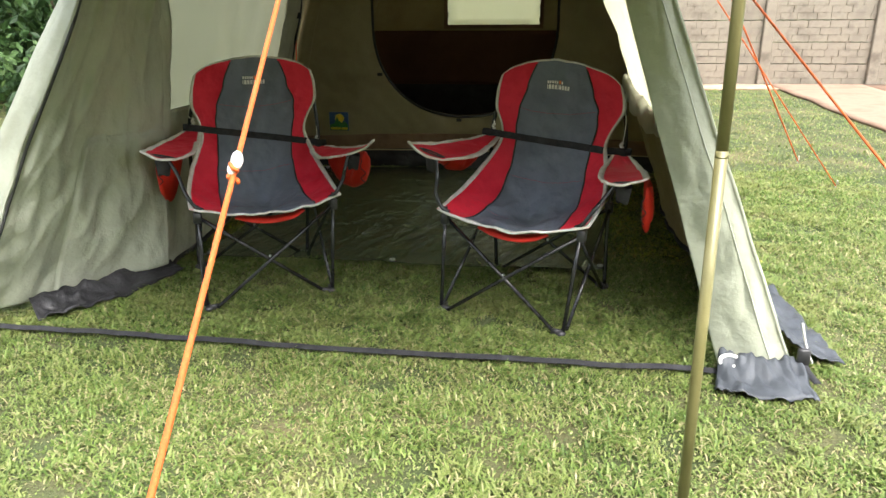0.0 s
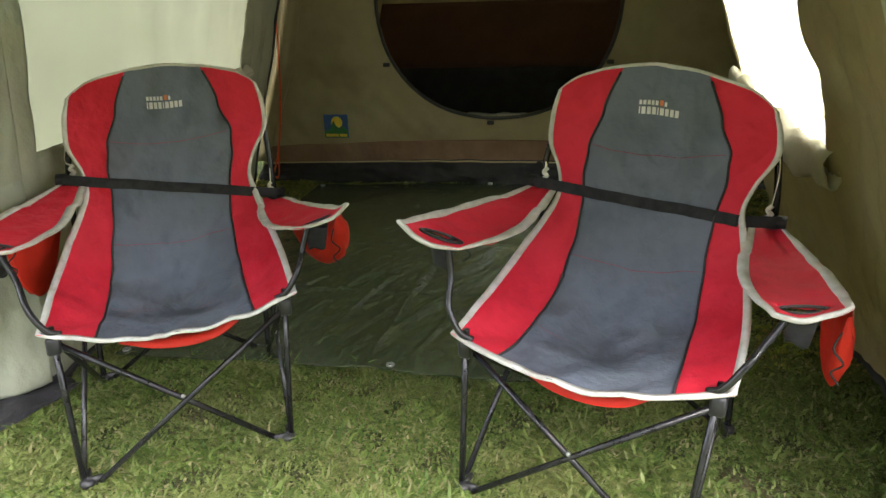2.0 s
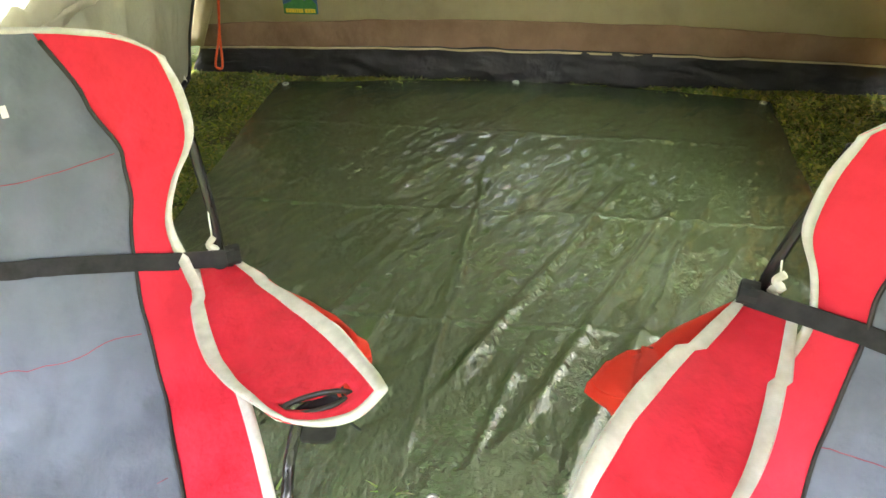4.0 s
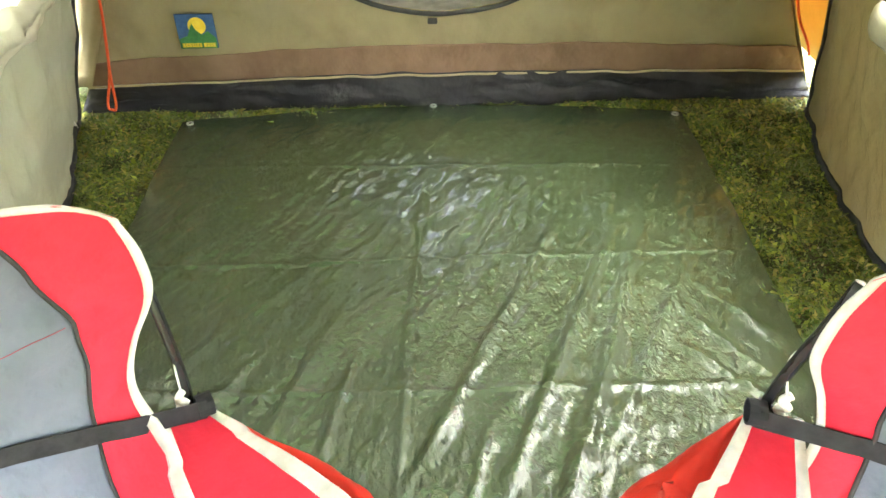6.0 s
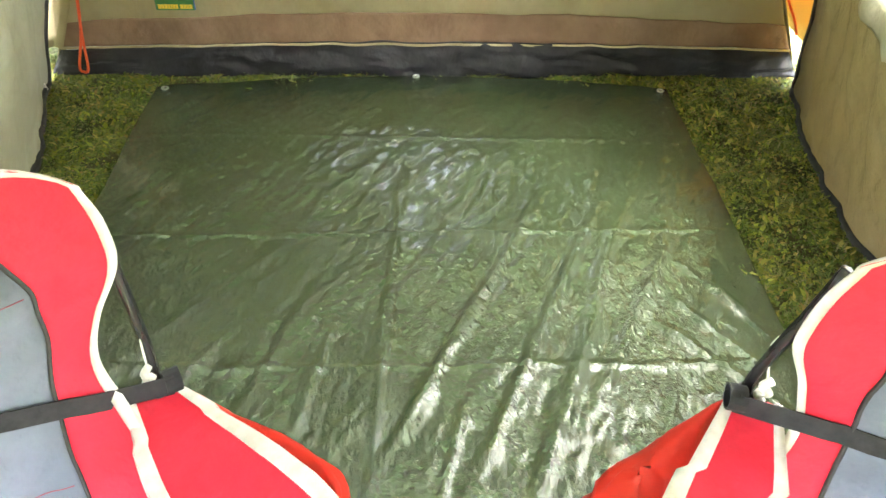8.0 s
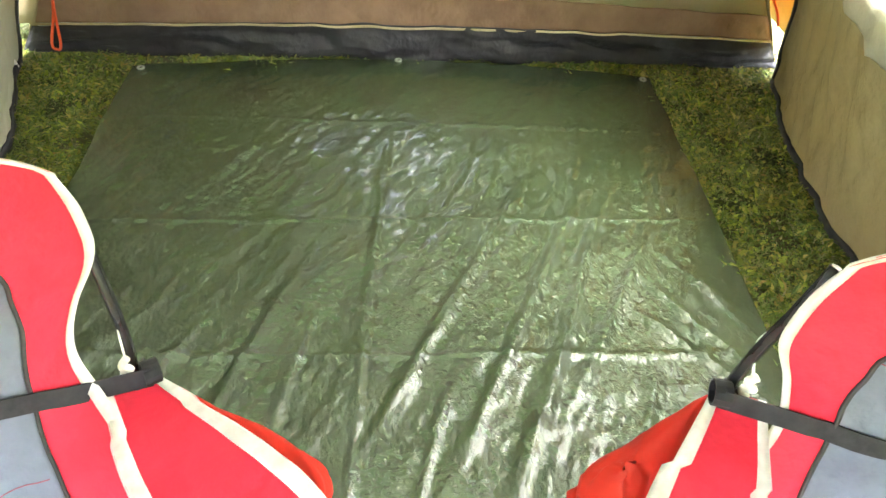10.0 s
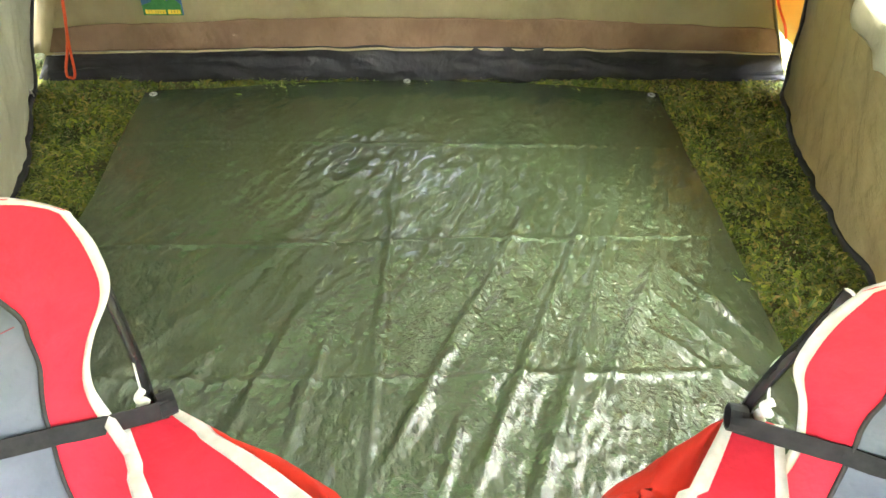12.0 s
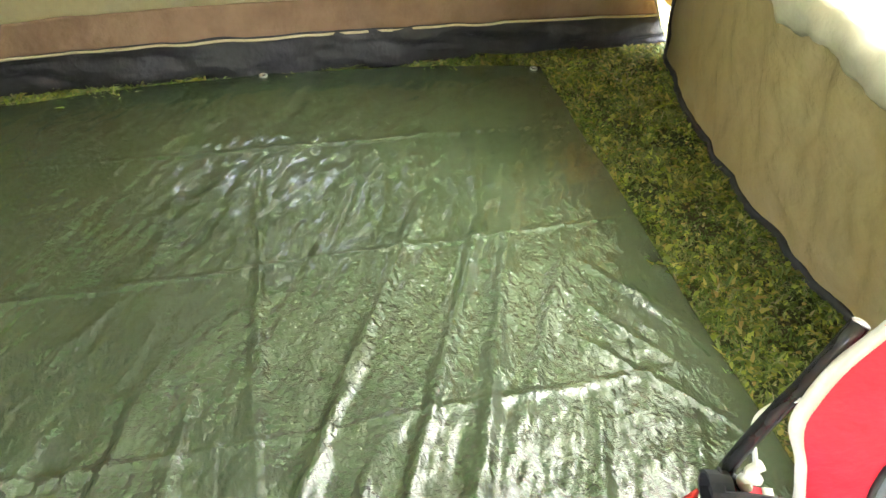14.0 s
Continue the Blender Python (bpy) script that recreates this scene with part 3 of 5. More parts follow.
# front corner flaps
def right_flap(u, v):
    z = 1.9 * v
    l = 0.610 - 0.332 * z
    r = 0.858 - 0.420 * z
    b3 = 0.012 * ridge(u * 0.7 + v * 3.6, v * 7 - u * 1.6, 1.3, 41) + 0.006 * ridge(u * 1.4 + v * 7, v * 13 - u * 2.4, 1.3, 42) + 0.006 * math.sin(u * 6.0 + 2.2 * v) + 0.010 * wob(u * 1.2 + v * 3, v * 7 - u * 1.6, 1.4, 11)
    return (l + (r - l) * u + 0.006 * wob(v * 8, u, 1, 3), 2.19 - 0.022 * math.sin(math.pi * min(1, u * 1.1)) + b3 + 0.05 * v - 0.03 * u, 0.015 + z - 0.03 * u * (1 - v))


rf = part("front_flap", sheet(right_flap, 34, 130, 0.005), canvas, tent, "creased canvas corner flap hanging beside the opening", True)
part("edge_piping", tube([Vector(right_flap(1, i / 40)) for i in range(41)], 0.007, 6), canvas, rf, "", True)
part("flap_seam", tube([Vector(right_flap(0.72, i / 40)) + Vector((0, -0.004, 0)) for i in range(41)], 0.0025, 5), canvas_roof, rf, "", True)


def left_flap(u, v):
    z = 1.9 * v
    a = Vector((-2.30 + 0.59 * z, 2.20 + 0.02 * z, 0.03 + z))
    c = Vector((-2.02 + 0.36 * z, 2.48, 0.05 + z))
    e = Vector((-1.79 + 0.128 * z, 2.86, 0.06 + z))
    p = a * (1 - u) ** 2 + 2 * c * u * (1 - u) + e * u * u
    w = 0.034 * ridge(u * 2.6 + v, v * 2.6 - u, 1.4, 43) + 0.020 * ridge(u * 4 - v * 3, v * 6 + u * 2, 1.2, 44) + 0.013 * ridge(u * 5 + v * 2.5, v * 5 - u * 2, 1.5, 63) + 0.028 * wob(u * 3.2 + v * 1.5, v * 2.4, 1.6, 21) + 0.012 * wob(u * 8, v * 9, 1.3, 22) + 0.03 * math.sin(u * 7 + 1) * (1 - v) * u + 0.005 * ridge(u * 4 + v * 6, v * 9 - u * 5, 1.1, 53)
    if u > 0.42 and v < 0.345 - 0.018 * (u - 0.42) / 0.58:
        w += 0.022
    return p + Vector((w * 0.7, -w * 0.7, 0))


lf = part("front_flap", sheet(left_flap, 110, 150, 0.005), canvas, tent, "wide creased canvas front flap folded back", True)
part("flap_seam", tube([Vector(left_flap(0.03, i / 40)) + Vector((0.004, -0.008, 0)) for i in range(41)], 0.006, 6), seam_dark, lf, "dark corner seam", True)


def left_strip(u, v):
    a = Vector(left_flap(0.0, v))
    z = 1.9 * v
    e = Vector((-2.62 + 0.73 * z, 2.32 + 0.02 * z, 0.02 + z))
    p = a.lerp(e, u)
    return p + Vector((0, 0.015 * wob(u * 2, v * 7, 1.5, 31) - 0.02 * math.sin(math.pi * u), 0))


part("corner_strip", sheet(left_strip, 12, 60, 0.005), canvas, lf, "light canvas corner strip", True)
# pocket edge on the flap
part("flap_hem", tube([Vector(left_flap(0.42 + 0.58 * i / 20, 0.345 - 0.018 * i / 20)) + Vector((-0.002, -0.008, 0)) for i in range(21)], 0, flat=(0.010, 0.003, (0, 0, 1))), canvas, lf, "", True)


# mud skirts lying on the grass
def skirt(path, width, seed):
    pts = spline(path, 40)

    def fn(u, v):
        i = min(int(u * 40), 39)
        d = (pts[i + 1] - pts[i]).normalized()
        side = Vector((d.y, -d.x, 0))
        p = pts[int(round(u * 40))] + side * width * v
        p.z = 0.06 * (1 - v) ** 2 + 0.022 + 0.022 * wob(u * 9, v * 3, 1.3, seed) + 0.008 * wob(u * 25, v * 8, 1, seed)
        return p
    return sheet(fn, 40, 10, 0.003)


part("mud_skirt", skirt([(-2.10, 2.33, 0), (-2.0, 2.44, 0), (-1.90, 2.60, 0), (-1.81, 2.90, 0)], 0.13, 4), pvc_black, lf, "black pvc mud skirt", True)
part("mud_skirt", skirt([(0.60, 2.17, 0), (0.73, 2.14, 0), (0.86, 2.15, 0)], 0.17, 8), skirt_pvc, rf, "grey-blue pvc mud skirt", True)
part("mud_skirt", skirt([(0.87, 2.22, 0), (0.85, 2.5, 0), (0.83, 2.95, 0)], 0.17, 9), skirt_pvc, rf, "grey-blue pvc mud skirt", True)
# white ring, buckle and zip end at the corner
ring = [(0.63 + 0.032 * math.cos(2 * math.pi * i / 24), 2.135 + 0.012 * math.sin(2 * math.pi * i / 24), 0.060 + 0.016 * math.sin(2 * math.pi * i / 24)) for i in range(24)]
part("ring", tube(ring, 0.0065, 8, closed=True), white_plastic, rf, "white plastic ring", True)
part("buckle", box(0.845, 0.885, 2.135, 2.155, 0.055, 0.115, bevel=0.004), plastic_black, rf, "black buckle", True)
part("buckle_tape", tube(spline([(0.868, 2.14, 0.06), (0.875, 2.11, 0.045), (0.885, 2.05, 0.04)], 8), 0, flat=(0.012, 0.002, (1, 0, 0))), black_web, rf, "", True)
part("zip_cord", tube(spline([(0.850, 2.16, 0.20), (0.875, 2.17, 0.12), (0.905, 2.17, 0.05)], 8), 0.004, 6), white_cord, rf, "white zip tape", True)

# ground strap between the front corners
strap = [(-2.5 + 3.13 * i / 60, 2.155 + 0.007 * math.sin(i * 0.13) - 0.03 * (i / 60) + 0.003 * wob(i * 0.2, 0, 1, 3), 0.024 + 0.006 * wob(i * 0.4, 1, 1, 5)) for i in range(61)]
part("ground_strap", tube(strap, 0, flat=(0.012, 0.0012, (0, 1, 0.35))), black_web, tent, "black webbing strap lying on the grass", True, smooth=False)

# roof of the awning room and of the inner tent
def roof(u, v):
    y = 2.05 + 3.17 * v
    a = 2 * u - 1
    half = 1.06
    return (-0.57 + half * a, y, 2.18 - 0.36 * abs(a) ** 1.3 + 0.015 * wob(u * 7, y, 1.2, 3))


part("roof", sheet(roof, 40, 44, 0.005), canvas_roof, tent, "green-grey canvas roof", True)
part("inner_roof", sheet(lambda u, v: Vector(roof(u, 1.0)) + Vector((0, 0.004 + 1.98 * v, 0.008 * wob(u * 6, v * 6, 1.2, 9))), 40, 24, 0.004), cloth("thin_roof_cloth", [(0.42, 0.40, 0.30), (0.50, 0.48, 0.37)], 0.85, 0.10, (0.75, 0.72, 0.55), 2.0), tent, "thin pale cloth roof of the inner tent", True)


# canopy over the entrance; its right end is unseen, widened to cast shade inside
def canopy(u, v):
    x = -1.63 + 2.60 * u
    a = (x + 0.57) / 1.06
    u = 0.5 + 0.5 * min(1.0, a)
    ridge_z = 2.17 - 0.36 * min(1.25, abs(a)) ** 1.3
    front = 1.272 + 0.26 * max(0, u - 0.52) / 0.48 + 0.05 * max(0, 0.5 - u) / 0.5
    return (x, 1.375 + 0.69 * v, front + (ridge_z - front) * v - 0.05 * math.sin(math.pi * v) + 0.01 * wob(u * 6, v * 6, 1.2, 6))


part("canopy", sheet(canopy, 54, 24, 0.005), canvas_roof, tent, "canvas canopy over the entrance", True)

pole = thing("canopy_pole", "olive-green metal tent pole standing on the grass", "tent pole", (0.333, 1.309, 0))
part("lower_tube", tube([(0.333, 1.309, 0.0), (0.3355, 1.345, 0.93)], 0.0130, 14), pole_green, pole, "", True)
part("upper_tube", tube([(0.3355, 1.345, 0.93), (0.337, 1.370, 1.56)], 0.0124, 14), pole_green, pole, "", True)
part("collar", tube([(0.3355, 1.3445, 0.915), (0.3355, 1.3455, 0.926)], 0.0132, 14), pole_green, pole, "", True)
part("spike", tube([(0.337, 1.370, 1.55), (0.337, 1.372, 1.62)], 0.005, 8), steel, pole, "", True)


def guy(a, b, r, label, slider=None, knot=False):
    a, b = Vector(a), Vector(b)
    g = thing("guy_rope", label, "rope", tuple(a), group="tent guy ropes")
    n = 24
    pts = [a.lerp(b, i / n) - Vector((0, 0, 0.002 * math.sin(math.pi * i / n))) for i in range(n + 1)]
    part("rope", tube(pts, r, 8), orange_rope, g, "", True)
    d = (b - a).normalized()
    peg = tube(spline([a + Vector((0, 0, 0.03)) - d * 0.02, a + Vector((0, 0, 0.045)), a + Vector((0.0, 0, 0.02)) + d * 0.01, a + d * 0.05 - Vector((0, 0, 0.12))], 12), 0.004, 6)
    part("peg", peg, steel, g, "steel tent peg", True)
    if slider is not None:
        c = a.lerp(b, slider)
        s = part("slider", ball((0, 0, 0), 0.0135, 0.010, 0.018), white_plastic, g, "white plastic rope slider", False)
        s.matrix_local = Matrix.Translation(c - a) @ d.to_track_quat("Z", "X").to_matrix().to_4x4()
        part("slider_tail", ball((0.003, -0.003, -0.022), 0.010, 0.008, 0.013), white_plastic, s)
        kt = [c - a - d * 0.032 + Vector((0.007 * math.cos(t * 1.1), 0.006 * math.sin(t * 1.7), 0.004 * t - 0.014)) for t in range(9)]
        part("rope_knot", tube(spline(kt, 40), 0.004, 6), orange_rope, g)
    if knot:
        kt = [b - a + Vector((0.008 * math.cos(t * 1.3), 0.007 * math.sin(t * 1.9), 0.007 * math.cos(t * 2.3))) for t in range(10)]
        part("rope_knot", tube(spline(kt, 50), 0.004, 6), orange_rope, g)
    return g


guy((-0.411, -0.308, 0.0), (-0.574, 1.434, 1.283), 0.0050, "taut orange guy rope with a white slider", 0.752, True)
guy((1.514, 1.486, 0.0), (0.02, 2.80, 1.98), 0.0038, "taut orange guy rope pegged in the lawn")
guy((1.95, 5.7, 0.0), (0.49, 3.51, 1.825), 0.005, "taut orange guy rope pegged in the lawn")
guy((1.95, 4.9, 0.0), (0.30, 3.465, 1.79), 0.0035, "taut orange guy rope pegged in the lawn")

# ---- groundsheet ----
CREASE = [((-0.81, 3.12), (-0.70, 4.52), 0.009, 0.012), ((-1.72, 3.63), (0.30, 3.60), 0.005, 0.009), ((-1.70, 4.13), (0.32, 4.135), 0.005, 0.008),
          ((-1.69, 4.70), (0.36, 4.62), 0.004, 0.009), ((-0.76, 3.36), (-0.25, 4.34), 0.013, 0.017), ((-0.56, 3.30), (-0.10, 4.24), 0.014, 0.018),
          ((-0.40, 3.30), (-0.04, 4.18), 0.013, 0.020), ((-0.24, 3.50), (0.08, 4.06), 0.011, 0.020), ((-0.67, 3.15), (-0.57, 3.50), 0.009, 0.013),
          ((-0.48, 3.12), (-0.36, 3.46), 0.009, 0.013), ((-0.22, 3.12), (-0.05, 3.52), 0.010, 0.016), ((0.00, 3.12), (0.16, 3.50), 0.010, 0.016),
          ((0.10, 3.97), (0.27, 3.72), 0.007, 0.011), ((0.04, 3.83), (0.19, 3.60), 0.007, 0.011), ((-0.02, 3.74), (0.24, 3.42), 0.007, 0.011), ((0.15, 3.88), (0.29, 3.64), 0.006, 0.010),
          ((-1.20, 3.20), (-0.98, 3.85), 0.008, 0.016), ((-1.55, 3.5), (-1.05, 4.1), 0.006, 0.018), ((-1.42, 3.3), (-1.18, 3.72), 0.007, 0.014), ((-1.02, 3.2), (-0.90, 3.75), 0.007, 0.013),
          ((-0.45, 4.4), (-0.3, 5.0), 0.005, 0.014), ((0.1, 4.2), (0.3, 4.9), 0.006, 0.018), ((-0.12, 4.22), (0.02, 4.80), 0.006, 0.014), ((-0.60, 4.05), (-0.42, 4.45), 0.005, 0.012)]


def tarp_h(x, y):
    h = 0.0
    for (ax, ay), (bx, by), amp, w in CREASE:
        dx, dy = bx - ax, by - ay
        l2 = dx * dx + dy * dy
        t = ((x - ax) * dx + (y - ay) * dy) / l2
        if -0.1 < t < 1.1:
            d = abs((x - ax) * dy - (y - ay) * dx) / math.sqrt(l2) + 0.012 * wob(x, y, 6, amp * 100)
            h += amp * math.exp(-(d / w) ** 2) * max(0, min(1, (t + 0.1) * 5, (1.1 - t) * 5))
    h += 0.010 * wob(x, y, 3.2, 1) + 0.005 * wob(x * 1.8 - y * 0.9, y * 0.6, 9, 2) + 0.0028 * wob(x * 1.5 - y * 0.7, y * 0.8, 26, 3) + 0.0035 * ridge(x * 1.9 - y * 0.9, y * 0.7, 7, 51) + 0.0024 * ridge(x * 1.6 - y * 0.7, y * 0.8, 19, 52)
    return h


def tarp(u, v):
    y0 = 3.065 + 0.04 * wob(u * 3, 0, 1.4, 5) + 0.015 * wob(u * 12, 0, 1.2, 6)
    y1 = 5.015 + 0.13 * math.sin(math.pi * (u + 0.05) / 1.1) ** 0.7 + 0.014 * wob(u * 14, 1, 1.2, 6)
    x0 = -1.700 + 0.028 * v + 0.015 * wob(v * 6, 2, 1.2, 3)
    x1 = 0.298 + 0.075 * v ** 1.4 + 0.012 * wob(v * 8, 3, 1.2, 3)
    x, y = x0 + (x1 - x0) * u, y0 + (y1 - y0) * v
    edge = min(1, min(u, v, 1 - u, 1 - v) * 14)
    return (x, y, 0.030 + tarp_h(x, y) * (0.4 + 0.6 * edge) - 0.012 * (1 - edge))


groundsheet = thing("groundsheet", "wrinkled glossy olive-green tarpaulin spread on the grass", "tarpaulin", (-0.7, 4.1, 0.0))
part("sheet", sheet(tarp, 320, 320, 0.002), tarp_m, groundsheet, "", True)
for u, v in ((0.5, 0.99), (0.985, 0.985), (0.02, 0.98), (0.485, 0.012), (0.985, 0.015), (0.015, 0.015)):
    p = Vector(tarp(u, v))
    ring = [p + Vector((0.011 * math.cos(2 * math.pi * i / 16), 0.011 * math.sin(2 * math.pi * i / 16), 0.004)) for i in range(16)]
    part("eyelet", tube(ring, 0.004, 6, closed=True), steel, groundsheet, "metal eyelet", True)

# ---- camping chairs ----
EDGE = [(0.315, 0.015, 0.437), (0.316, 0.12, 0.448), (0.311, 0.25, 0.472), (0.292, 0.37, 0.520), (0.260, 0.455, 0.59), (0.240, 0.500, 0.650), (0.256, 0.522, 0.712), (0.288, 0.532, 0.775), (0.286, 0.540, 0.850), (0.268, 0.546, 0.934)]
MID = [(0, -0.035, 0.398), (0, 0.08, 0.378), (0, 0.22, 0.362), (0, 0.34, 0.372), (0, 0.425, 0.45), (0, 0.472, 0.56), (0, 0.503, 0.66), (0, 0.520, 0.76), (0, 0.535, 0.87), (0, 0.548, 0.985)]
GREY = [0.59, 0.57, 0.565, 0.59, 0.64, 0.69, 0.68, 0.60, 0.49, 0.37]


def curve_at(rows, t):
    n = len(rows) - 1
    f = min(max(t, 0), 1) * n
    j = min(int(f), n - 1)
    t = f - j
    get = lambda i: Vector(rows[min(max(i, 0), n)])
    a, b, c, d = get(j - 1), get(j), get(j + 1), get(j + 2)
    return 0.5 * (2 * b + (c - a) * t + (2 * a - 5 * b + 4 * c - d) * t * t + (3 * b - a - 3 * c + d) * t ** 3)


def ease(t, a, b):
    k = min(max((t - a) / (b - a), 0), 1)
    return k * k * (3 - 2 * k)


def camping_chair(base, yaw, seed, shear, wide, shift, twist, tilt, drop, arms):
    """A folding chair that stands a little racked. shear: its sideways lean; wide: its width above the legs; shift: that of the
    back's top; twist: how far the seat is turned on the feet, in degrees; tilt: the slope of the head part; drop: how far its right
    shoulder hangs; arms: for each side the back corner, the tip and the inner corner, then the pouch's stretch, depth and width."""
    chair = thing("camping_chair", "red and grey folding camping chair with black steel legs", "chair", base, yaw, "camping chairs")

    def racked(x, y, z):
        x = x * (1 + (wide - 1) * min(1, z / 0.4)) + shear * z
        if y > 0.4:
            k = min(1, max(0, (z - 0.5) / 0.3))
            y += k * shift[1] + tilt * max(0, z - 0.78)
            z -= drop * max(0, x) * min(1, max(0, (z - 0.76) / 0.14))
            x += k * shift[0]
        q = radians(twist) * min(1, z / 0.4)
        y -= 0.27
        return x * math.cos(q) - y * math.sin(q), 0.27 + x * math.sin(q) + y * math.cos(q), z

    def cpart(name, bm, mat, parent=None, label="", smooth=True):
        for v in bm.verts:
            v.co = racked(*v.co)
        return part(name, bm, mat, parent, label, False, smooth)

    def fabric(s, t):
        e, c = curve_at(EDGE, t), curve_at(MID, t)
        g = abs(s)
        w = g ** 1.9
        p = Vector((e.x * s, c.y + (e.y - c.y) * w, c.z + (e.z - c.z) * w))
        f = 0.010 * wob(s * 2.0 + t * 1.2, t * 6 - s * 1.5, 1.5, seed) + 0.005 * wob(s * 5, t * 14, 1.3, seed + 1)
        f += ((0.010 + 0.003 * ease(t, 0.25, 0.45)) * ridge(s * 1.1 + t * 2.2, t * 4.2 - s * 1.6, 1.3, seed + 2) + 0.008 * ridge(s * 3 - t * 4, t * 8 + s * 2, 1.3, seed + 3)) * (1.0 - 0.45 * ease(t, 0.40, 0.60))
        sag = math.exp(-((t - 0.32) / 0.2) ** 2)
        f += 0.012 * sag * math.sin(7 * s + 9 * t + seed) * (1 - g)
        nrm = Vector((0, -0.3, 0.95)).lerp(Vector((0, -0.9, 0.4)), ease(t, 0.25, 0.50))
        p.z -= 0.024 * max(0, (g - 0.70) / 0.30) ** 2 * ease(t, 0.88, 1.0)
        return p + nrm * f * (1 - 0.75 * w)

    def grey_s(t, side=-1):
        n = len(GREY) - 1
        f = t * n
        j = min(int(f), n - 1)
        k = f - j
        k = k * k * (3 - 2 * k)
        return GREY[j] + (GREY[j + 1] - GREY[j]) * k + (0.05 * (1 - 0.5 * t) if side > 0 else 0)

    cpart("centre_panel", sheet(lambda u, v: fabric(-grey_s(v) + (grey_s(v) + grey_s(v, 1)) * u, v), 50, 120, 0.004), grey_cloth, chair, "grey padded seat and back panel")
    for sgn in (-1, 1):
        cpart("side_panel", sheet(lambda u, v: fabric(sgn * (grey_s(v, sgn) + (1 - grey_s(v, sgn)) * (u if sgn > 0 else 1 - u)), v), 20, 120, 0.004), red_cloth, chair, "red side panel")
        seam = [fabric(sgn * grey_s(i / 72, sgn), i / 72) + Vector((0, -0.003, 0.003)) for i in range(2, 71)]
        cpart("seam_cord", tube(seam, 0.0034, 6), seam_dark, chair, "dark seam cord")
    # light binding round the whole sling
    loop = [fabric(1, i / 60) for i in range(61)] + [fabric(1 - 2 * i / 30, 1) for i in range(1, 30)] + [fabric(-1, 1 - i / 60) for i in range(61)] + [fabric(-1 + 2 * i / 30, 0) for i in range(1, 30)]
    k = 0.955
    inner_loop = [fabric(k, i / 60) for i in range(61)] + [fabric((1 - 2 * i / 30) * k, 0.988) for i in range(1, 30)] + [fabric(-k, 1 - i / 60) for i in range(61)] + [fabric((-1 + 2 * i / 30) * k, 0.022) for i in range(1, 30)]
    for j in (0, 60, 90, 150):
        inner_loop[j] = inner_loop[j].lerp(fabric(0, 1 if 60 <= j <= 90 else 0.0), 0.03)
    cpart("binding", tape(loop, inner_loop, 0.009), piping, chair, "light grey binding")
    # red stitch lines across the grey panel
    for t in (0.20, 0.47, 0.78):
        line = []
        for i in range(25):
            s = (2 * i / 24 - 1) * grey_s(t) * 0.98
            q = t
            if t > 0.4:
                lo, hi, goal = t - 0.15, t + 0.15, fabric(0, t).z + 0.02 * (s / 0.6) ** 2
                for k in range(16):
                    q = (lo + hi) / 2
                    if fabric(s, q).z < goal:
                        lo = q
                    else:
                        hi = q
            line.append(fabric(s, q) + Vector((0, -0.0022, 0.0015)))
        cpart("stitch_line", tube(line, 0.0009, 5), red_thread, chair, "faint red stitching")
    # printed mark as plain bars
    def print_bars(rows, mat, name):
        bm = bmesh.new()
        for x0, x1, z0, z1 in rows:
            q = []
            for x, z in ((x0, z0), (x1, z0), (x1, z1), (x0, z1)):
                t = 0.8
                for k in range(12):
                    t += (z - fabric(x / 0.29, t).z) * 1.0
                q.append(fabric(x / curve_at(EDGE, t).x, t) + Vector((0, -0.0045, 0.001)))
            lo = [bm.verts.new(a) for a in q]
            hi = [bm.verts.new(a + Vector((0, -0.0012, 0))) for a in q]
            bm.faces.new(hi)
            for k in range(4):
                bm.faces.new((lo[k], lo[(k + 1) % 4], hi[(k + 1) % 4], hi[k]))
        return cpart(name, bm, mat, chair, "small printed mark", False)
    rows, x = [], -0.052
    for w in (0.003, 0.010, 0.009, 0.009, 0.003, 0.010, 0.009, 0.009, 0.009):
        rows.append((x, x + w, 0.862, 0.880))
        x += w + 0.0035
    x = -0.052
    for w in (0.007, 0.007, 0.007, 0.006, 0.007):
        rows.append((x, x + w, 0.885, 0.896))
        x += w + 0.003
    rows.append((x + 0.013, x + 0.019, 0.885, 0.896))
    print_bars(rows, white_print, "print")
    print_bars([(x + 0.001, x + 0.010, 0.885, 0.899)], orange_print, "print_accent")

    # frame: feet, posts and crossed bars
    fx, bx = 0.257, 0.262
    feet = {"fl": (-fx, 0, 0), "fr": (fx, 0, 0), "bl": (-bx, 0.545, 0), "br": (bx, 0.545, 0)}
    hubs = {"fl": (-0.285, 0.035, 0.395), "fr": (0.285, 0.035, 0.395), "bl": (-0.272, 0.535, 0.37), "br": (0.272, 0.535, 0.37)}
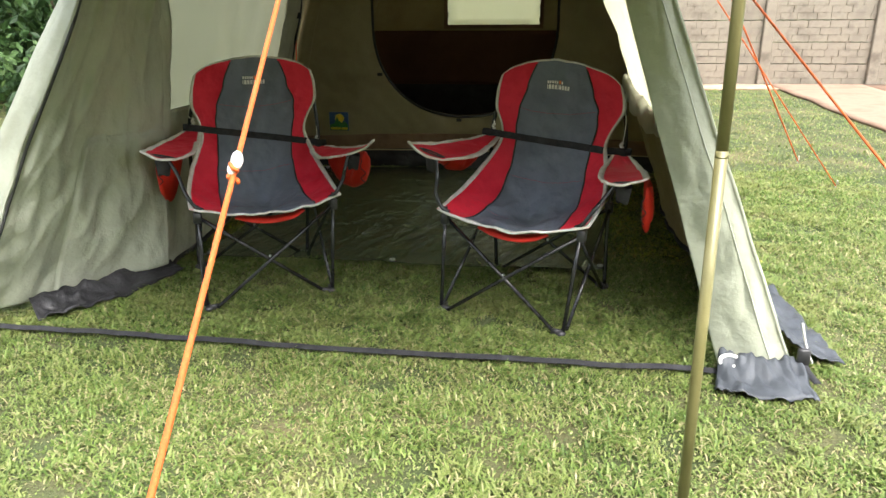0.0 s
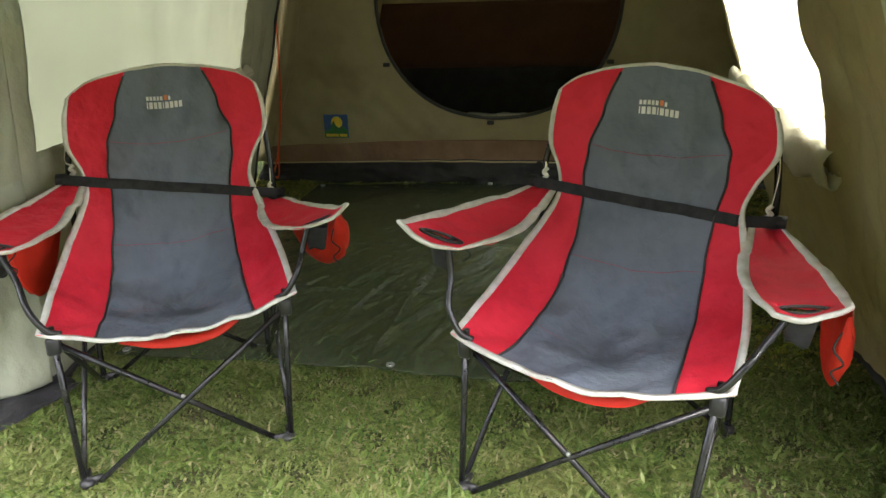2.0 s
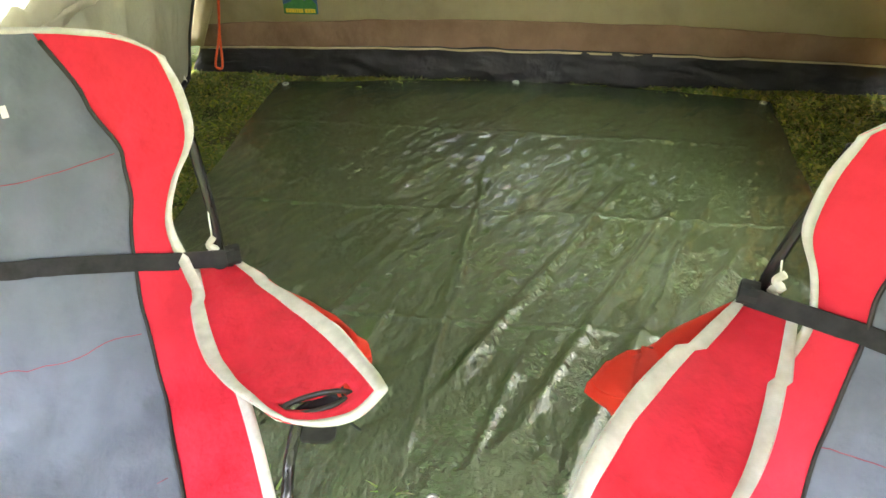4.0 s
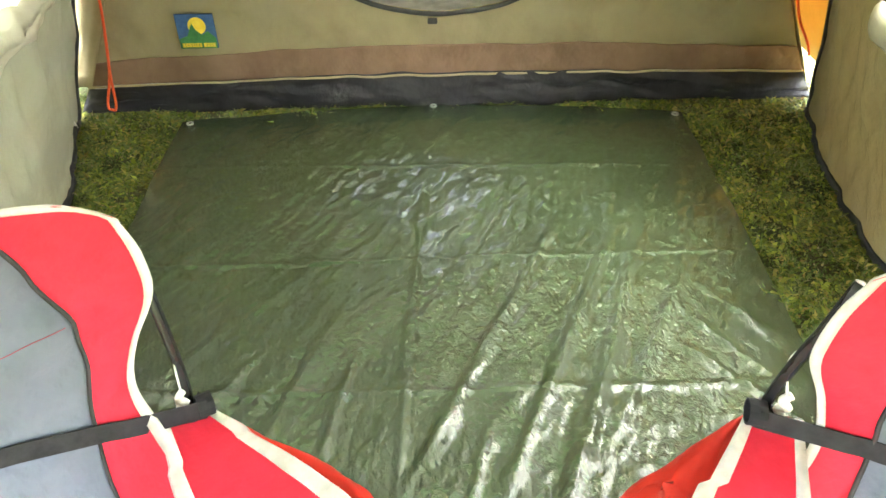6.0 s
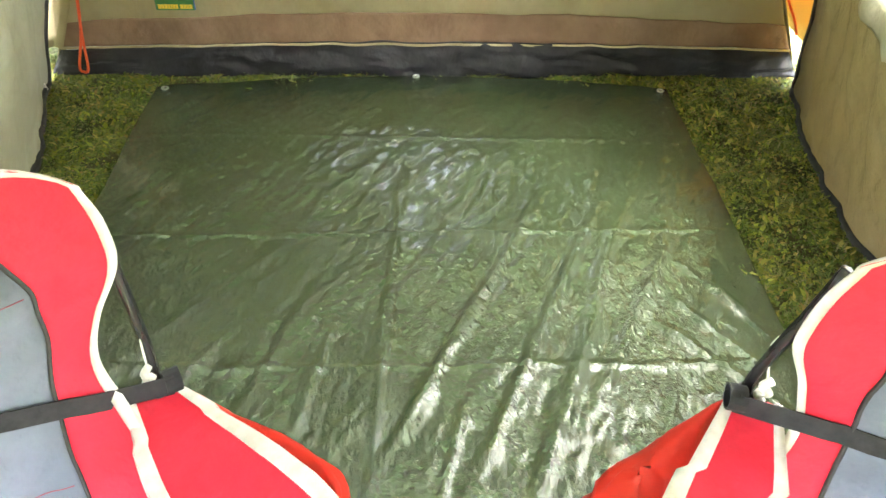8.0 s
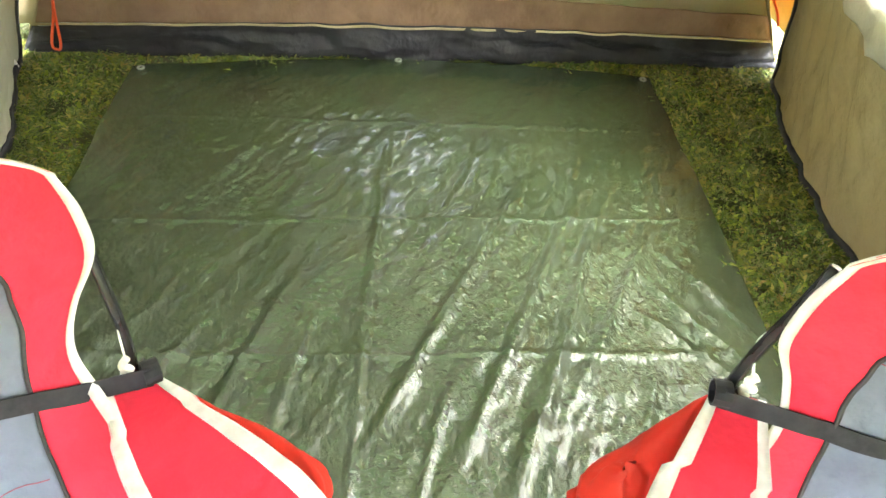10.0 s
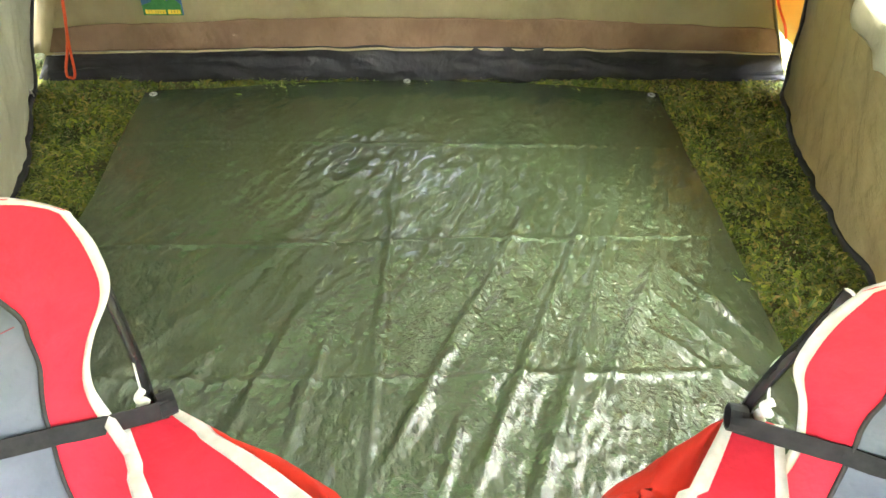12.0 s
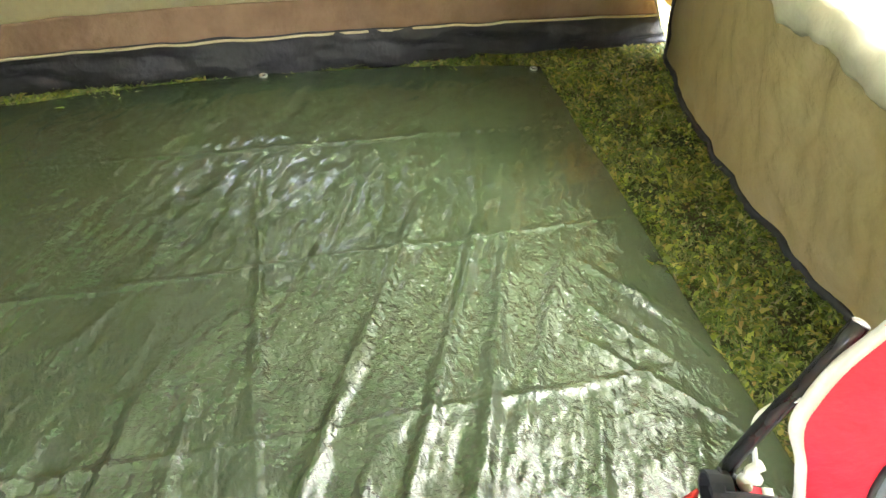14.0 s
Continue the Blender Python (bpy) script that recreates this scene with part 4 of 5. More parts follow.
    for k in feet:
        f, h = Vector(feet[k]), Vector(hubs[k])
        cpart("foot", ball((f.x, f.y, 0.012), 0.021, 0.021, 0.014, None, 10, 7), plastic_black, chair, "black plastic foot")
        cpart("hub", box(h.x - 0.017, h.x + 0.017, h.y - 0.015, h.y + 0.019, h.z - 0.024, h.z + 0.024, bevel=0.006), plastic_black, chair, "black plastic hub")
        out = -1 if k[1] == "l" else 1
        if k[0] == "f":
            cpart("leg", tube([f + Vector((0.008 * out, 0.004, 0.012)), h + Vector((0, 0, 0.05))], 0.0080, 9), tube_black, chair, "black steel leg")
            _, tip, inn = arms[0 if out < 0 else 1][:3]
            head = Vector(inn).lerp(Vector(tip), 0.22) + Vector((0, 0.004, -0.010))
            bend = spline([(out * 0.262, 0.022, 0.428), (out * 0.292, 0.012, 0.448), (out * 0.326, inn[1] * 0.3, 0.50), (out * (0.35 * inn[0] + 0.65 * 0.345), inn[1] * 0.7, inn[2] - 0.06), (out * head.x, head.y, head.z)], 26)
            cpart("arm_post", tube(bend, 0.0080, 9), tube_black, chair, "bent black steel arm post")
        else:
            topz = curve_at(EDGE, 0.97)
            cpart("back_post", tube(spline([f + Vector((0, 0, 0.012)), h, (out * arms[0 if out < 0 else 1][0][0], arms[0 if out < 0 else 1][0][1] + 0.022, arms[0 if out < 0 else 1][0][2]), (out * 0.266, 0.566, 0.885)], 24), 0.0088, 10), tube_black, chair, "black steel back post")
    for a, b in (("fl", "fr"), ("bl", "br"), ("fl", "bl"), ("fr", "br")):
        off = Vector((0, -0.012, 0)) if a[0] == b[0] else Vector((0.012 if a[1] == "r" else -0.012, 0, 0))
        inward = (Vector(feet[b]) - Vector(feet[a])).normalized() * 0.032
        cpart("cross_bar", tube([Vector(feet[a]) + Vector((0, 0, 0.016)) + inward + off, Vector(hubs[b]) + off * 0.4], 0.0076, 9), tube_black, chair, "black steel cross bar")
        cpart("cross_bar", tube([Vector(feet[b]) + Vector((0, 0, 0.016)) - inward - off * 0.2, Vector(hubs[a]) - off], 0.0076, 9), tube_black, chair, "black steel cross bar")
        for foot, way in ((feet[a], inward), (feet[b], -inward)):
            cpart("foot_link", tube([Vector(foot) + Vector((0, 0, 0.014)), Vector(foot) + Vector((0, 0, 0.015)) + way * 1.2], 0, flat=(0.012, 0.005, (0, 0, 1))), plastic_black, chair, "black plastic foot link")
        m = (Vector(feet[a]) + Vector(hubs[b]) + Vector(feet[b]) + Vector(hubs[a])) / 4 + Vector((0, 0, 0.01))
        cpart("rivet", ball(tuple(m - Vector((0, 0.018, 0)) if a[0] == b[0] else m), 0.006, 0.006, 0.006, None, 8, 6), steel, chair, "steel rivet")

    # arms
    corner = {}
    for sgn, (heel, tip, inn, bag) in ((-1, arms[0]), (1, arms[1])):
        back, tip, inn = (Vector((sgn * q[0], q[1], q[2])) for q in (heel, tip, inn))
        dr = 0.65 - back.z
        corner[sgn] = back
        front = inn.lerp(tip, 0.5) + Vector((0, -0.026, 0.006))

        def arm(u, v, sgn=sgn, back=back, tip=tip, inn=inn, front=front):
            a = u if sgn > 0 else 1 - u
            s = back + Vector((sgn * (0.075 * a - 0.052), 0.01, 0))
            f = inn * (1 - a) ** 2 + 2 * (front + Vector((0, -0.03, 0.0))) * a * (1 - a) + tip * a * a
            p = s.lerp(f, v ** 0.9)
            p.x += sgn * (0.055 * math.sin(math.pi * v) * (a - 0.3) - 0.022 * math.sin(math.pi * v) * (1 - a))
            p.z += -0.022 * math.sin(math.pi * v) - 0.006 * math.sin(math.pi * v) ** 2 * (1 - a) + 0.006 * wob(u * 3, v * 6, 1.3, seed + sgn) - 0.012 * math.sin(math.pi * a) * v
            return p
        ar = cpart("arm", sheet(arm, 14, 30, 0.005, skip=lambda u, v: ((u - 0.5) / 0.32) ** 2 + ((v - 0.87) / 0.042) ** 2 < 1), red_cloth, chair, "red arm rest with a cup holder hole")
        rimpts = [arm(0, i / 30) for i in range(31)] + [arm(i / 14, 1) for i in range(1, 15)] + [arm(1, 1 - i / 30) for i in range(1, 31)]
        rimins = [arm(0.17 - 0.09 * i / 30, i / 30 * 0.975) for i in range(31)] + [arm(0.08 + 0.84 * i / 14, 0.975) for i in range(1, 15)] + [arm(0.92 - 0.09 * i / 30, (1 - i / 30) * 0.975) for i in range(1, 31)]
        cpart("arm_binding", tape(rimpts, rimins, 0.009, None, False), piping, ar, "light grey binding")
        mid = arm(0.5, 0.87)
        ea = (arm(0.8, 0.87) - arm(0.2, 0.87)).normalized()
        eb = (arm(0.5, 0.93) - arm(0.5, 0.80)).normalized()
        up = ea.cross(eb).normalized()
        up = up if up.z > 0 else -up
        cpart("cup_ring", tape([mid + ea * 0.054 * math.cos(q) + eb * 0.024 * math.sin(q) + up * 0.004 for q in [2 * math.pi * i / 28 for i in range(28)]],
                               [mid + ea * 0.045 * math.cos(q) + eb * 0.016 * math.sin(q) + up * 0.004 for q in [2 * math.pi * i / 28 for i in range(28)]], 0.005), plastic_black, ar, "black cup holder ring")
        # mesh cup below the hole
        cc = arm(0.5, 0.87)

        def cup(u, v, cc=cc):
            a = 2 * math.pi * u
            r = 0.031 - 0.008 * v
            return (cc.x + r * math.cos(a), cc.y + 0.008 + r * 0.5 * math.sin(a), cc.z - 0.010 - 0.062 * v + 0.006 * math.sin(a * 2))
        cpart("cup_pocket", sheet(cup, 20, 8, 0.002), black_web, ar, "black mesh cup pocket")
        # slack red storage pouch hung along the arm's outer edge
        v0, v1, hang, wide_bag = bag
        away = Vector((sgn * (back.y - tip.y), abs(tip.x) - abs(back.x), 0)).normalized()

        def pouch(u, v, sgn=sgn, v0=v0, v1=v1, hang=hang, wide_bag=wide_bag, away=away, arm=arm):
            a = 2 * math.pi * v
            w = max(0.0006, math.sin(math.pi * u)) ** 0.45
            e = Vector(arm(1 if sgn > 0 else 0, v0 + (v1 - v0) * u))
            k = (0.30 * wob(math.cos(a) * 2 + u * 3, math.sin(a) * 2, 1.2, seed + 5 * sgn) + 0.22 * ridge(u * 3 + math.cos(a), math.sin(a) * 1.5, 1.4, seed + sgn)) * w
            low = 0.5 - 0.5 * math.sin(a)
            return e + away * (wide_bag * (0.30 + 0.70 * u) * (w * (0.62 * math.cos(a) * (0.5 + 0.5 * low) + 0.28) + 0.5 * k)) + Vector((0.0, 0.0, -0.012 - hang * w * (low + 0.20 * k) - 0.02 * u))
        bagp = cpart("pouch", sheet(pouch, 34, 30, 0.003), orange_red, chair, "slack orange-red storage pouch")
        pc = pouch(0.97, 0.5)
        cpart("pouch_cord", tube(spline([pc, pc + Vector((-sgn * 0.01, -0.012, -0.035)), pc + Vector((sgn * 0.012, -0.02, -0.06)), pc + Vector((-sgn * 0.006, -0.012, -0.085)), pc + Vector((sgn * 0.010, -0.030, -0.10))], 20), 0.0022, 5), black_web, bagp, "thin black draw cord")
        # grommet and white pull tape at the back corner
        cpart("grommet", tube([back + Vector((0.017 * math.cos(2 * math.pi * i / 16), 0.006 + 0.017 * math.sin(2 * math.pi * i / 16), 0.003)) for i in range(16)], 0.005, 6, closed=True), plastic_black, ar, "black grommet")
        cpart("side_tape", tube(spline([(sgn * 0.284, 0.548, 0.795), (sgn * 0.296, 0.556, 0.735), back + Vector((-sgn * 0.012, 0.010, 0.050))], 14), 0, flat=(0.005, 0.0012, (0, 1, 0))), white_cord, chair, "pale side tape", False)
        knot = back + Vector((-sgn * 0.014, 0.004, 0.0))
        cpart("tape_knot", tube(spline([knot + Vector((0.004, 0.004, 0.052)), knot + Vector((-0.005, 0.002, 0.040)), knot + Vector((0.006, -0.002, 0.032)), knot + Vector((-0.004, 0.004, 0.022)), knot + Vector((0.004, -0.003, 0.012))], 18), 0.0062, 6), white_cord, chair)
    # webbing across the back
    a, c = corner[-1] + Vector((-0.018, -0.016, 0.019)), corner[1] + Vector((0.018, -0.016, 0.019))
    ribbon = [a + Vector((0.004, 0.030, -0.006)), a]
    for i in range(1, 32):
        q = a.lerp(c, i / 32)
        lo, hi = 0.30, 1.0
        for k in range(18):
            t = (lo + hi) / 2
            sx = max(-1, min(1, q.x / curve_at(EDGE, t).x))
            if fabric(sx, t).z < q.z:
                lo = t
            else:
                hi = t
        if abs(sx) < 0.97:
            q.y = min(q.y, fabric(sx, lo).y - 0.007)
            ribbon.append(q)
    ribbon += [c, c + Vector((-0.004, 0.030, -0.006))]
    cpart("back_strap", tube(ribbon, 0, flat=(0.0145, 0.0012, (0, 0.35, 1))), black_web, chair, "black webbing strap across the back", False)
    for q in (a, c):
        cpart("strap_fold", tube([q + Vector((0, 0.020 * math.cos(w) + 0.012, 0.014 * math.sin(w) - 0.002)) for w in [2 * math.pi * i / 12 for i in range(12)]], 0, flat=(0.012, 0.0014, (1, 0, 0)), closed=True), black_web, chair, "webbing folded round the post", False)
    # orange carrying strap sagging below the seat
    sl = [(-0.13, 0.04, 0.385), (-0.05, 0.02, 0.366), (0.03, 0.015, 0.360), (0.10, 0.02, 0.368), (0.15, 0.04, 0.388)]
    cpart("seat_strap", tube(spline(sl, 24), 0, flat=(0.020, 0.0015, (0.0, 0.9, 0.5))), orange_red, chair, "orange-red strap below the seat")
    return chair


camping_chair((-0.169, 2.472, 0), -20.9, 3.0, 0.029, 0.968, (0.015, -0.017), 3.7, -0.08, 0.10, (
    ((0.302, 0.517, 0.650), (0.444, 0.003, 0.700), (0.324, 0.085, 0.617), (0.0, 0.40, 0.12, 0.15)),
    ((0.307, 0.544, 0.600), (0.488, 0.118, 0.611), (0.352, 0.066, 0.592), (0.45, 0.90, 0.19, 0.055))))
camping_chair((-1.148, 2.570, 0), 29.5, 8.0, 0.056, 0.975, (0.021, -0.011), -0.8, -0.08, 0.0, (
    ((0.290, 0.533, 0.668), (0.485, 0.088, 0.672), (0.351, 0.102, 0.622), (0.0, 0.38, 0.26, 0.05)),
    ((0.312, 0.475, 0.562), (0.464, 0.014, 0.660), (0.335, 0.084, 0.590), (0.05, 0.66, 0.165, 0.115))))

# ---- garden wall, paving, pool ----
wall = thing("garden_wall", "weathered grey precast concrete garden wall with posts", "garden wall", (0, 11.1, 0), kind="structure")
post_bm = box(-0.075, 0.075, -0.07, 0.07, 0, 1.86, bevel=0.012)
post0 = part("post", post_bm, concrete, wall, smooth=False)
cap_bm = bmesh.new()
bmesh.ops.create_cone(cap_bm, cap_ends=True, segments=4, radius1=0.14, radius2=0.05, depth=0.09, matrix=pose(0, 0, 1.90, 0, 0, 45))
cap0 = part("cap", cap_bm, concrete, post0, smooth=False)


def slab_mesh(seed):
    """One cast slab with brick relief in offset courses."""
    r = random.Random(seed)
    bm = box(-0.70, 0.70, -0.012, 0.02, 0.004, 0.296)
    for c in range(3):
        x = -0.69 - (0.12 if (c + seed) % 2 else 0.0)
        while x < 0.69:
            w = 0.235 + r.uniform(-0.05, 0.07)
            x0, x1 = max(x, -0.69), min(x + w, 0.69)
            if x1 - x0 > 0.04:
                d = r.uniform(0.018, 0.027)
                box(x0, x1 - 0.007, -d, -0.012, 0.008 + c * 0.096, 0.097 + c * 0.096, bm, 0.0)
            x += w
    return bm


slabs = []
for s in range(4):
    me = bpy.data.meshes.new("slab")
    bm = slab_mesh(s)
    bm.to_mesh(me)
    bm.free()
    me.materials.append(concrete)
    slabs.append(me)
X0 = 0.12
first = True
for k in range(-14, 12):
    x = X0 + 1.48 * k
    if first:
        post0.location = (x, 0, 0)
        first = False
    else:
        p = new("post", post0.data)
        p.parent = wall
        p.location = (x, 0, 0)
        c = new("cap", cap0.data)
        c.parent = p
    for h in range(6):
        s = new("slab", slabs[(k * 5 + h * 3) % 4])
        s.parent = wall
        s.location = (x + 0.74, 0, h * 0.3)

tagged(part("paving", sheet(lambda u, v: (3.16 + 0.05 * wob(v * 8, 0, 1, 3) * (1 - u) + (4.42 - 3.16) * u, 5.5 + 5.5 * v, 0.012), 12, 40, 0.03), paving), "pale worn concrete paving beside the pool", "paving", kind="structure")
tagged(part("paving", sheet(lambda u, v: (4.42 + 8 * u, 9.0 + 2.0 * v, 0.012), 12, 8, 0.03), paving), "pale worn concrete paving along the garden wall", "paving", kind="structure")
tagged(part("paving", sheet(lambda u, v: (-6 + 9.2 * u, 10.45 + 0.55 * v + 0.1 * wob(u * 10, v, 1, 2), 0.006), 40, 4, 0.02), plain("bare_earth", [(0.26, 0.17, 0.11), (0.36, 0.26, 0.18)], 0.95, 0, 4, 0.5)), "strip of bare reddish earth along the wall", "earth", kind="structure")
pool_tile = plain("turquoise_pool_plaster", [(0.08, 0.30, 0.31), (0.12, 0.38, 0.38)], 0.5, 0, 5.0)
pool = thing("swimming_pool", "turquoise swimming pool with a red brick coping", "pool", (6.9, 6.3, 0), kind="structure")
part("basin", box(4.42, 9.5, 3.6, 9.0, -1.3, -1.2), white_plastic, pool, "", True, smooth=False)
part("water", sheet(lambda u, v: (4.44 + 5.0 * u, 3.62 + 5.36 * v, -0.07), 6, 6, 0.01), water_m, pool, "turquoise pool water", True)
for x0, x1, y0, y1 in ((4.40, 4.44, 3.6, 9.0), (9.48, 9.52, 3.6, 9.0), (4.44, 9.48, 3.58, 3.62), (4.44, 9.48, 8.98, 9.02)):
    part("pool_wall", box(x0, x1, y0, y1, -1.2, 0.0), pool_tile, pool, "", True, smooth=False)
bme = bpy.data.meshes.new("brick")
bm = box(-0.10, 0.10, -0.05, 0.05, 0, 0.05, bevel=0.006)
bm.to_mesh(bme)
bm.free()
bme.materials.append(red_brick)
for i in range(46):
    for y in (9.07,):
        br = new("brick", bme)
        br.parent = pool
        br.matrix_local = pose(4.2 + 0.112 * i - 6.9, y - 6.3, 0.0, 0, 0, 90)
part("skimmer", box(5.15, 5.42, 8.955, 8.98, -0.14, -0.03, bevel=0.008), white_plastic, pool, "white skimmer frame", True)
part("skimmer_mouth", box(5.19, 5.38, 8.948, 8.957, -0.115, -0.05), plastic_black, pool, "", True)


# ---- trees and bushes ----
def leaves(centres, count, size, seed):
    r = np.random.default_rng(seed)
    c = np.array(centres)
    k = r.integers(0, len(c), count)
    d = r.normal(size=(count, 3))
    d /= np.linalg.norm(d, axis=1)[:, None]
    rad = c[k, 3] * r.uniform(0.55, 1.08, count)
    p = c[k, :3] + d * rad[:, None]
    a = r.normal(size=(count, 3)) + d * 0.6 + np.array((0, 0, -0.5))
    a /= np.linalg.norm(a, axis=1)[:, None]
    b = np.cross(a, r.normal(size=(count, 3)))
    b /= np.linalg.norm(b, axis=1)[:, None]
    s = size * r.uniform(0.6, 1.4, count)[:, None]
    n = np.cross(a, b)
    v = np.stack([p, p + a * s * 0.5 + b * s * 0.24 + n * s * 0.06, p + a * s, p + a * s * 0.5 - b * s * 0.24 + n * s * 0.06], 1).reshape(-1, 3)
    v[:, 2] = np.maximum(v[:, 2], 0.01)
    f = np.arange(count * 4).reshape(-1, 4)
    me = bpy.data.meshes.new("crown")
    me.from_pydata(v.tolist(), [], f.tolist())
    return me


def tree(name, label, category, base, height, spread, clumps, count, size, seed, mat, low=0.35, group=""):
    t = thing(name, label, category, base, 0, group)
    r = random.Random(seed)
    tips = []
    for i in range(clumps):
        a, rr = r.uniform(0, 6.28), spread * math.sqrt(r.random())
        z = height * (low + (1 - low) * r.random() ** 0.8)
        rr *= 1.0 - 0.5 * abs(z / height - 0.6)
        tips.append((rr * math.cos(a), rr * math.sin(a), z, spread * r.uniform(0.18, 0.38)))
    bm = bmesh.new()
    for k in range(6):
        w = 0.035 * height * (1 - k / 7)
        tube([(0.03 * k, 0.02 * k, height * 0.11 * k), (0.03 * k + 0.03, 0.02 * k + 0.02, height * 0.11 * (k + 1))], w, 8, bm)
    part("trunk", bm, bark, t)
    for tip in tips[:14]:
        bm = tube(spline([(0.05, 0.03, height * 0.2), (tip[0] * 0.5, tip[1] * 0.5, tip[2] * 0.65), tip[:3]], 8), 0.008 * height, 6)
        part("limb", bm, bark, t)
    me = leaves(tips, count, size, seed)
    me.materials.append(mat)
    cr = new("crown", me)
    cr.parent = t
    return t


tree("bush", "dense dark-green garden bush with broad leaves", "bush", (-5.7, 8.2, 0), 1.9, 1.0, 46, 7000, 0.13, 11, leaf_dark, 0.08, "garden bushes")
tree("bush", "leafy green garden bush with lighter leaves", "bush", (-7.2, 8.9, 0), 2.3, 1.3, 46, 7000, 0.14, 12, leaf_mid, 0.08, "garden bushes")
tree("bush", "dense dark-green garden bush with broad leaves", "bush", (-4.6, 9.4, 0), 2.1, 1.1, 40, 6000, 0.13, 13, leaf_dark, 0.08, "garden bushes")
tree("bush", "leafy green garden bush with lighter leaves", "bush", (-8.8, 8.0, 0), 2.6, 1.5, 46, 6000, 0.15, 14, leaf_mid, 0.08, "garden bushes")
tree("tree", "tall leafy garden tree", "tree", (-8.0, 11.9, 0), 6.5, 2.6, 60, 9000, 0.2, 15, leaf_mid, 0.3, "trees behind the wall")
for i, (x, y, h) in enumerate(((2.0, 14.5, 5.0), (5.0, 13.6, 4.6), (8.2, 14.6, 5.4), (11.5, 13.8, 5.0), (-2.0, 14.5, 5.5))):
    tree("tree", "dark-green tree behind the garden wall", "tree", (x, y, 0), h, 2.2, 50, 7000, 0.2, 30 + i, leaf_dark, 0.2, "trees behind the wall")

# added trees behind the camera, never in view: they hold low sky light off
for i, (x, y, h) in enumerate(((-7.0, -7.8, 5.0), (-2.5, -8.8, 5.5), (2.5, -8.2, 5.0), (7.0, -7.5, 5.0))):
    tree("tree", "unseen leafy tree added behind the camera to block low sky light", "tree", (x, y, 0), h, 2.9, 60, 6000, 0.34, 60 + i, leaf_mid, 0.12, "trees round the lawn")


# ---- grass ----
WAVES = [(rnd.uniform(0, 6.28), rnd.uniform(9, 60), rnd.uniform(0, 6.28)) for k in range(90)]


def clump(x, y):
    """Uneven tufts: from about -1 to 1 over distances of 10 to 60 cm."""
    return sum(np.sin(w * (x * math.cos(a) + y * math.sin(a)) + p) for a, w, p in WAVES) / 10.0


def blades(name, count, x0, x1, y0, y1, h, w, seed, keep, label, mat=grass_blade):
    r = np.random.default_rng(seed)
    x, y = r.uniform(x0, x1, count), r.uniform(y0, y1, count)
    ok = keep(x, y) & (clump(x, y) > r.uniform(-2.4, 0.3, count))
    x, y = x[ok], y[ok]
    n = len(x)
    a = r.uniform(0, 2 * np.pi, n)
    lean = r.uniform(0.8, 1.95, n)
    hh = h * r.uniform(0.5, 1.35, n) * np.clip(0.85 + 0.4 * clump(x, y), 0.45, 1.5)
    ww = w * r.uniform(0.6, 1.3, n)
    dx, dy = np.cos(a), np.sin(a)
    px, py = -dy, dx
    z0 = np.zeros(n) - 0.004
    out = []
    for f, k, side in ((0, 0.8, -1), (0, 0.8, 1), (0.55, 1.0, 1), (0.55, 1.0, -1), (1.0, 0.0, 0)):
        hor = hh * f * np.sin(lean * f * 1.1)
        ver = hh * f * np.cos(lean * f * 0.9)
        out.append(np.stack([x + dx * hor + px * ww * k * side * 0.5, y + dy * hor + py * ww * k * side * 0.5, z0 + ver], 1))
    v = np.stack(out, 1).reshape(-1, 3)
    base = np.arange(n) * 5
    me = bpy.data.meshes.new(name)
    me.vertices.add(n * 5)
    me.vertices.foreach_set("co", v.ravel())
    loops = np.stack([base, base + 1, base + 2, base + 3, base + 3, base + 2, base + 4], 1).ravel()
    me.loops.add(len(loops))
    me.loops.foreach_set("vertex_index", loops.astype(np.int32))
    me.polygons.add(n * 2)
    st = np.stack([np.arange(n) * 7, np.arange(n) * 7 + 4], 1).ravel()
    me.polygons.foreach_set("loop_start", st.astype(np.int32))
    me.update(calc_edges=True)
    me.materials.append(mat)
    return tagged(new(name, me), label, "grass", kind="stuff")


def off_tarp(x, y):
    return ~((x > -1.66) & (x < 0.29) & (y > 3.11) & (y < 5.04))


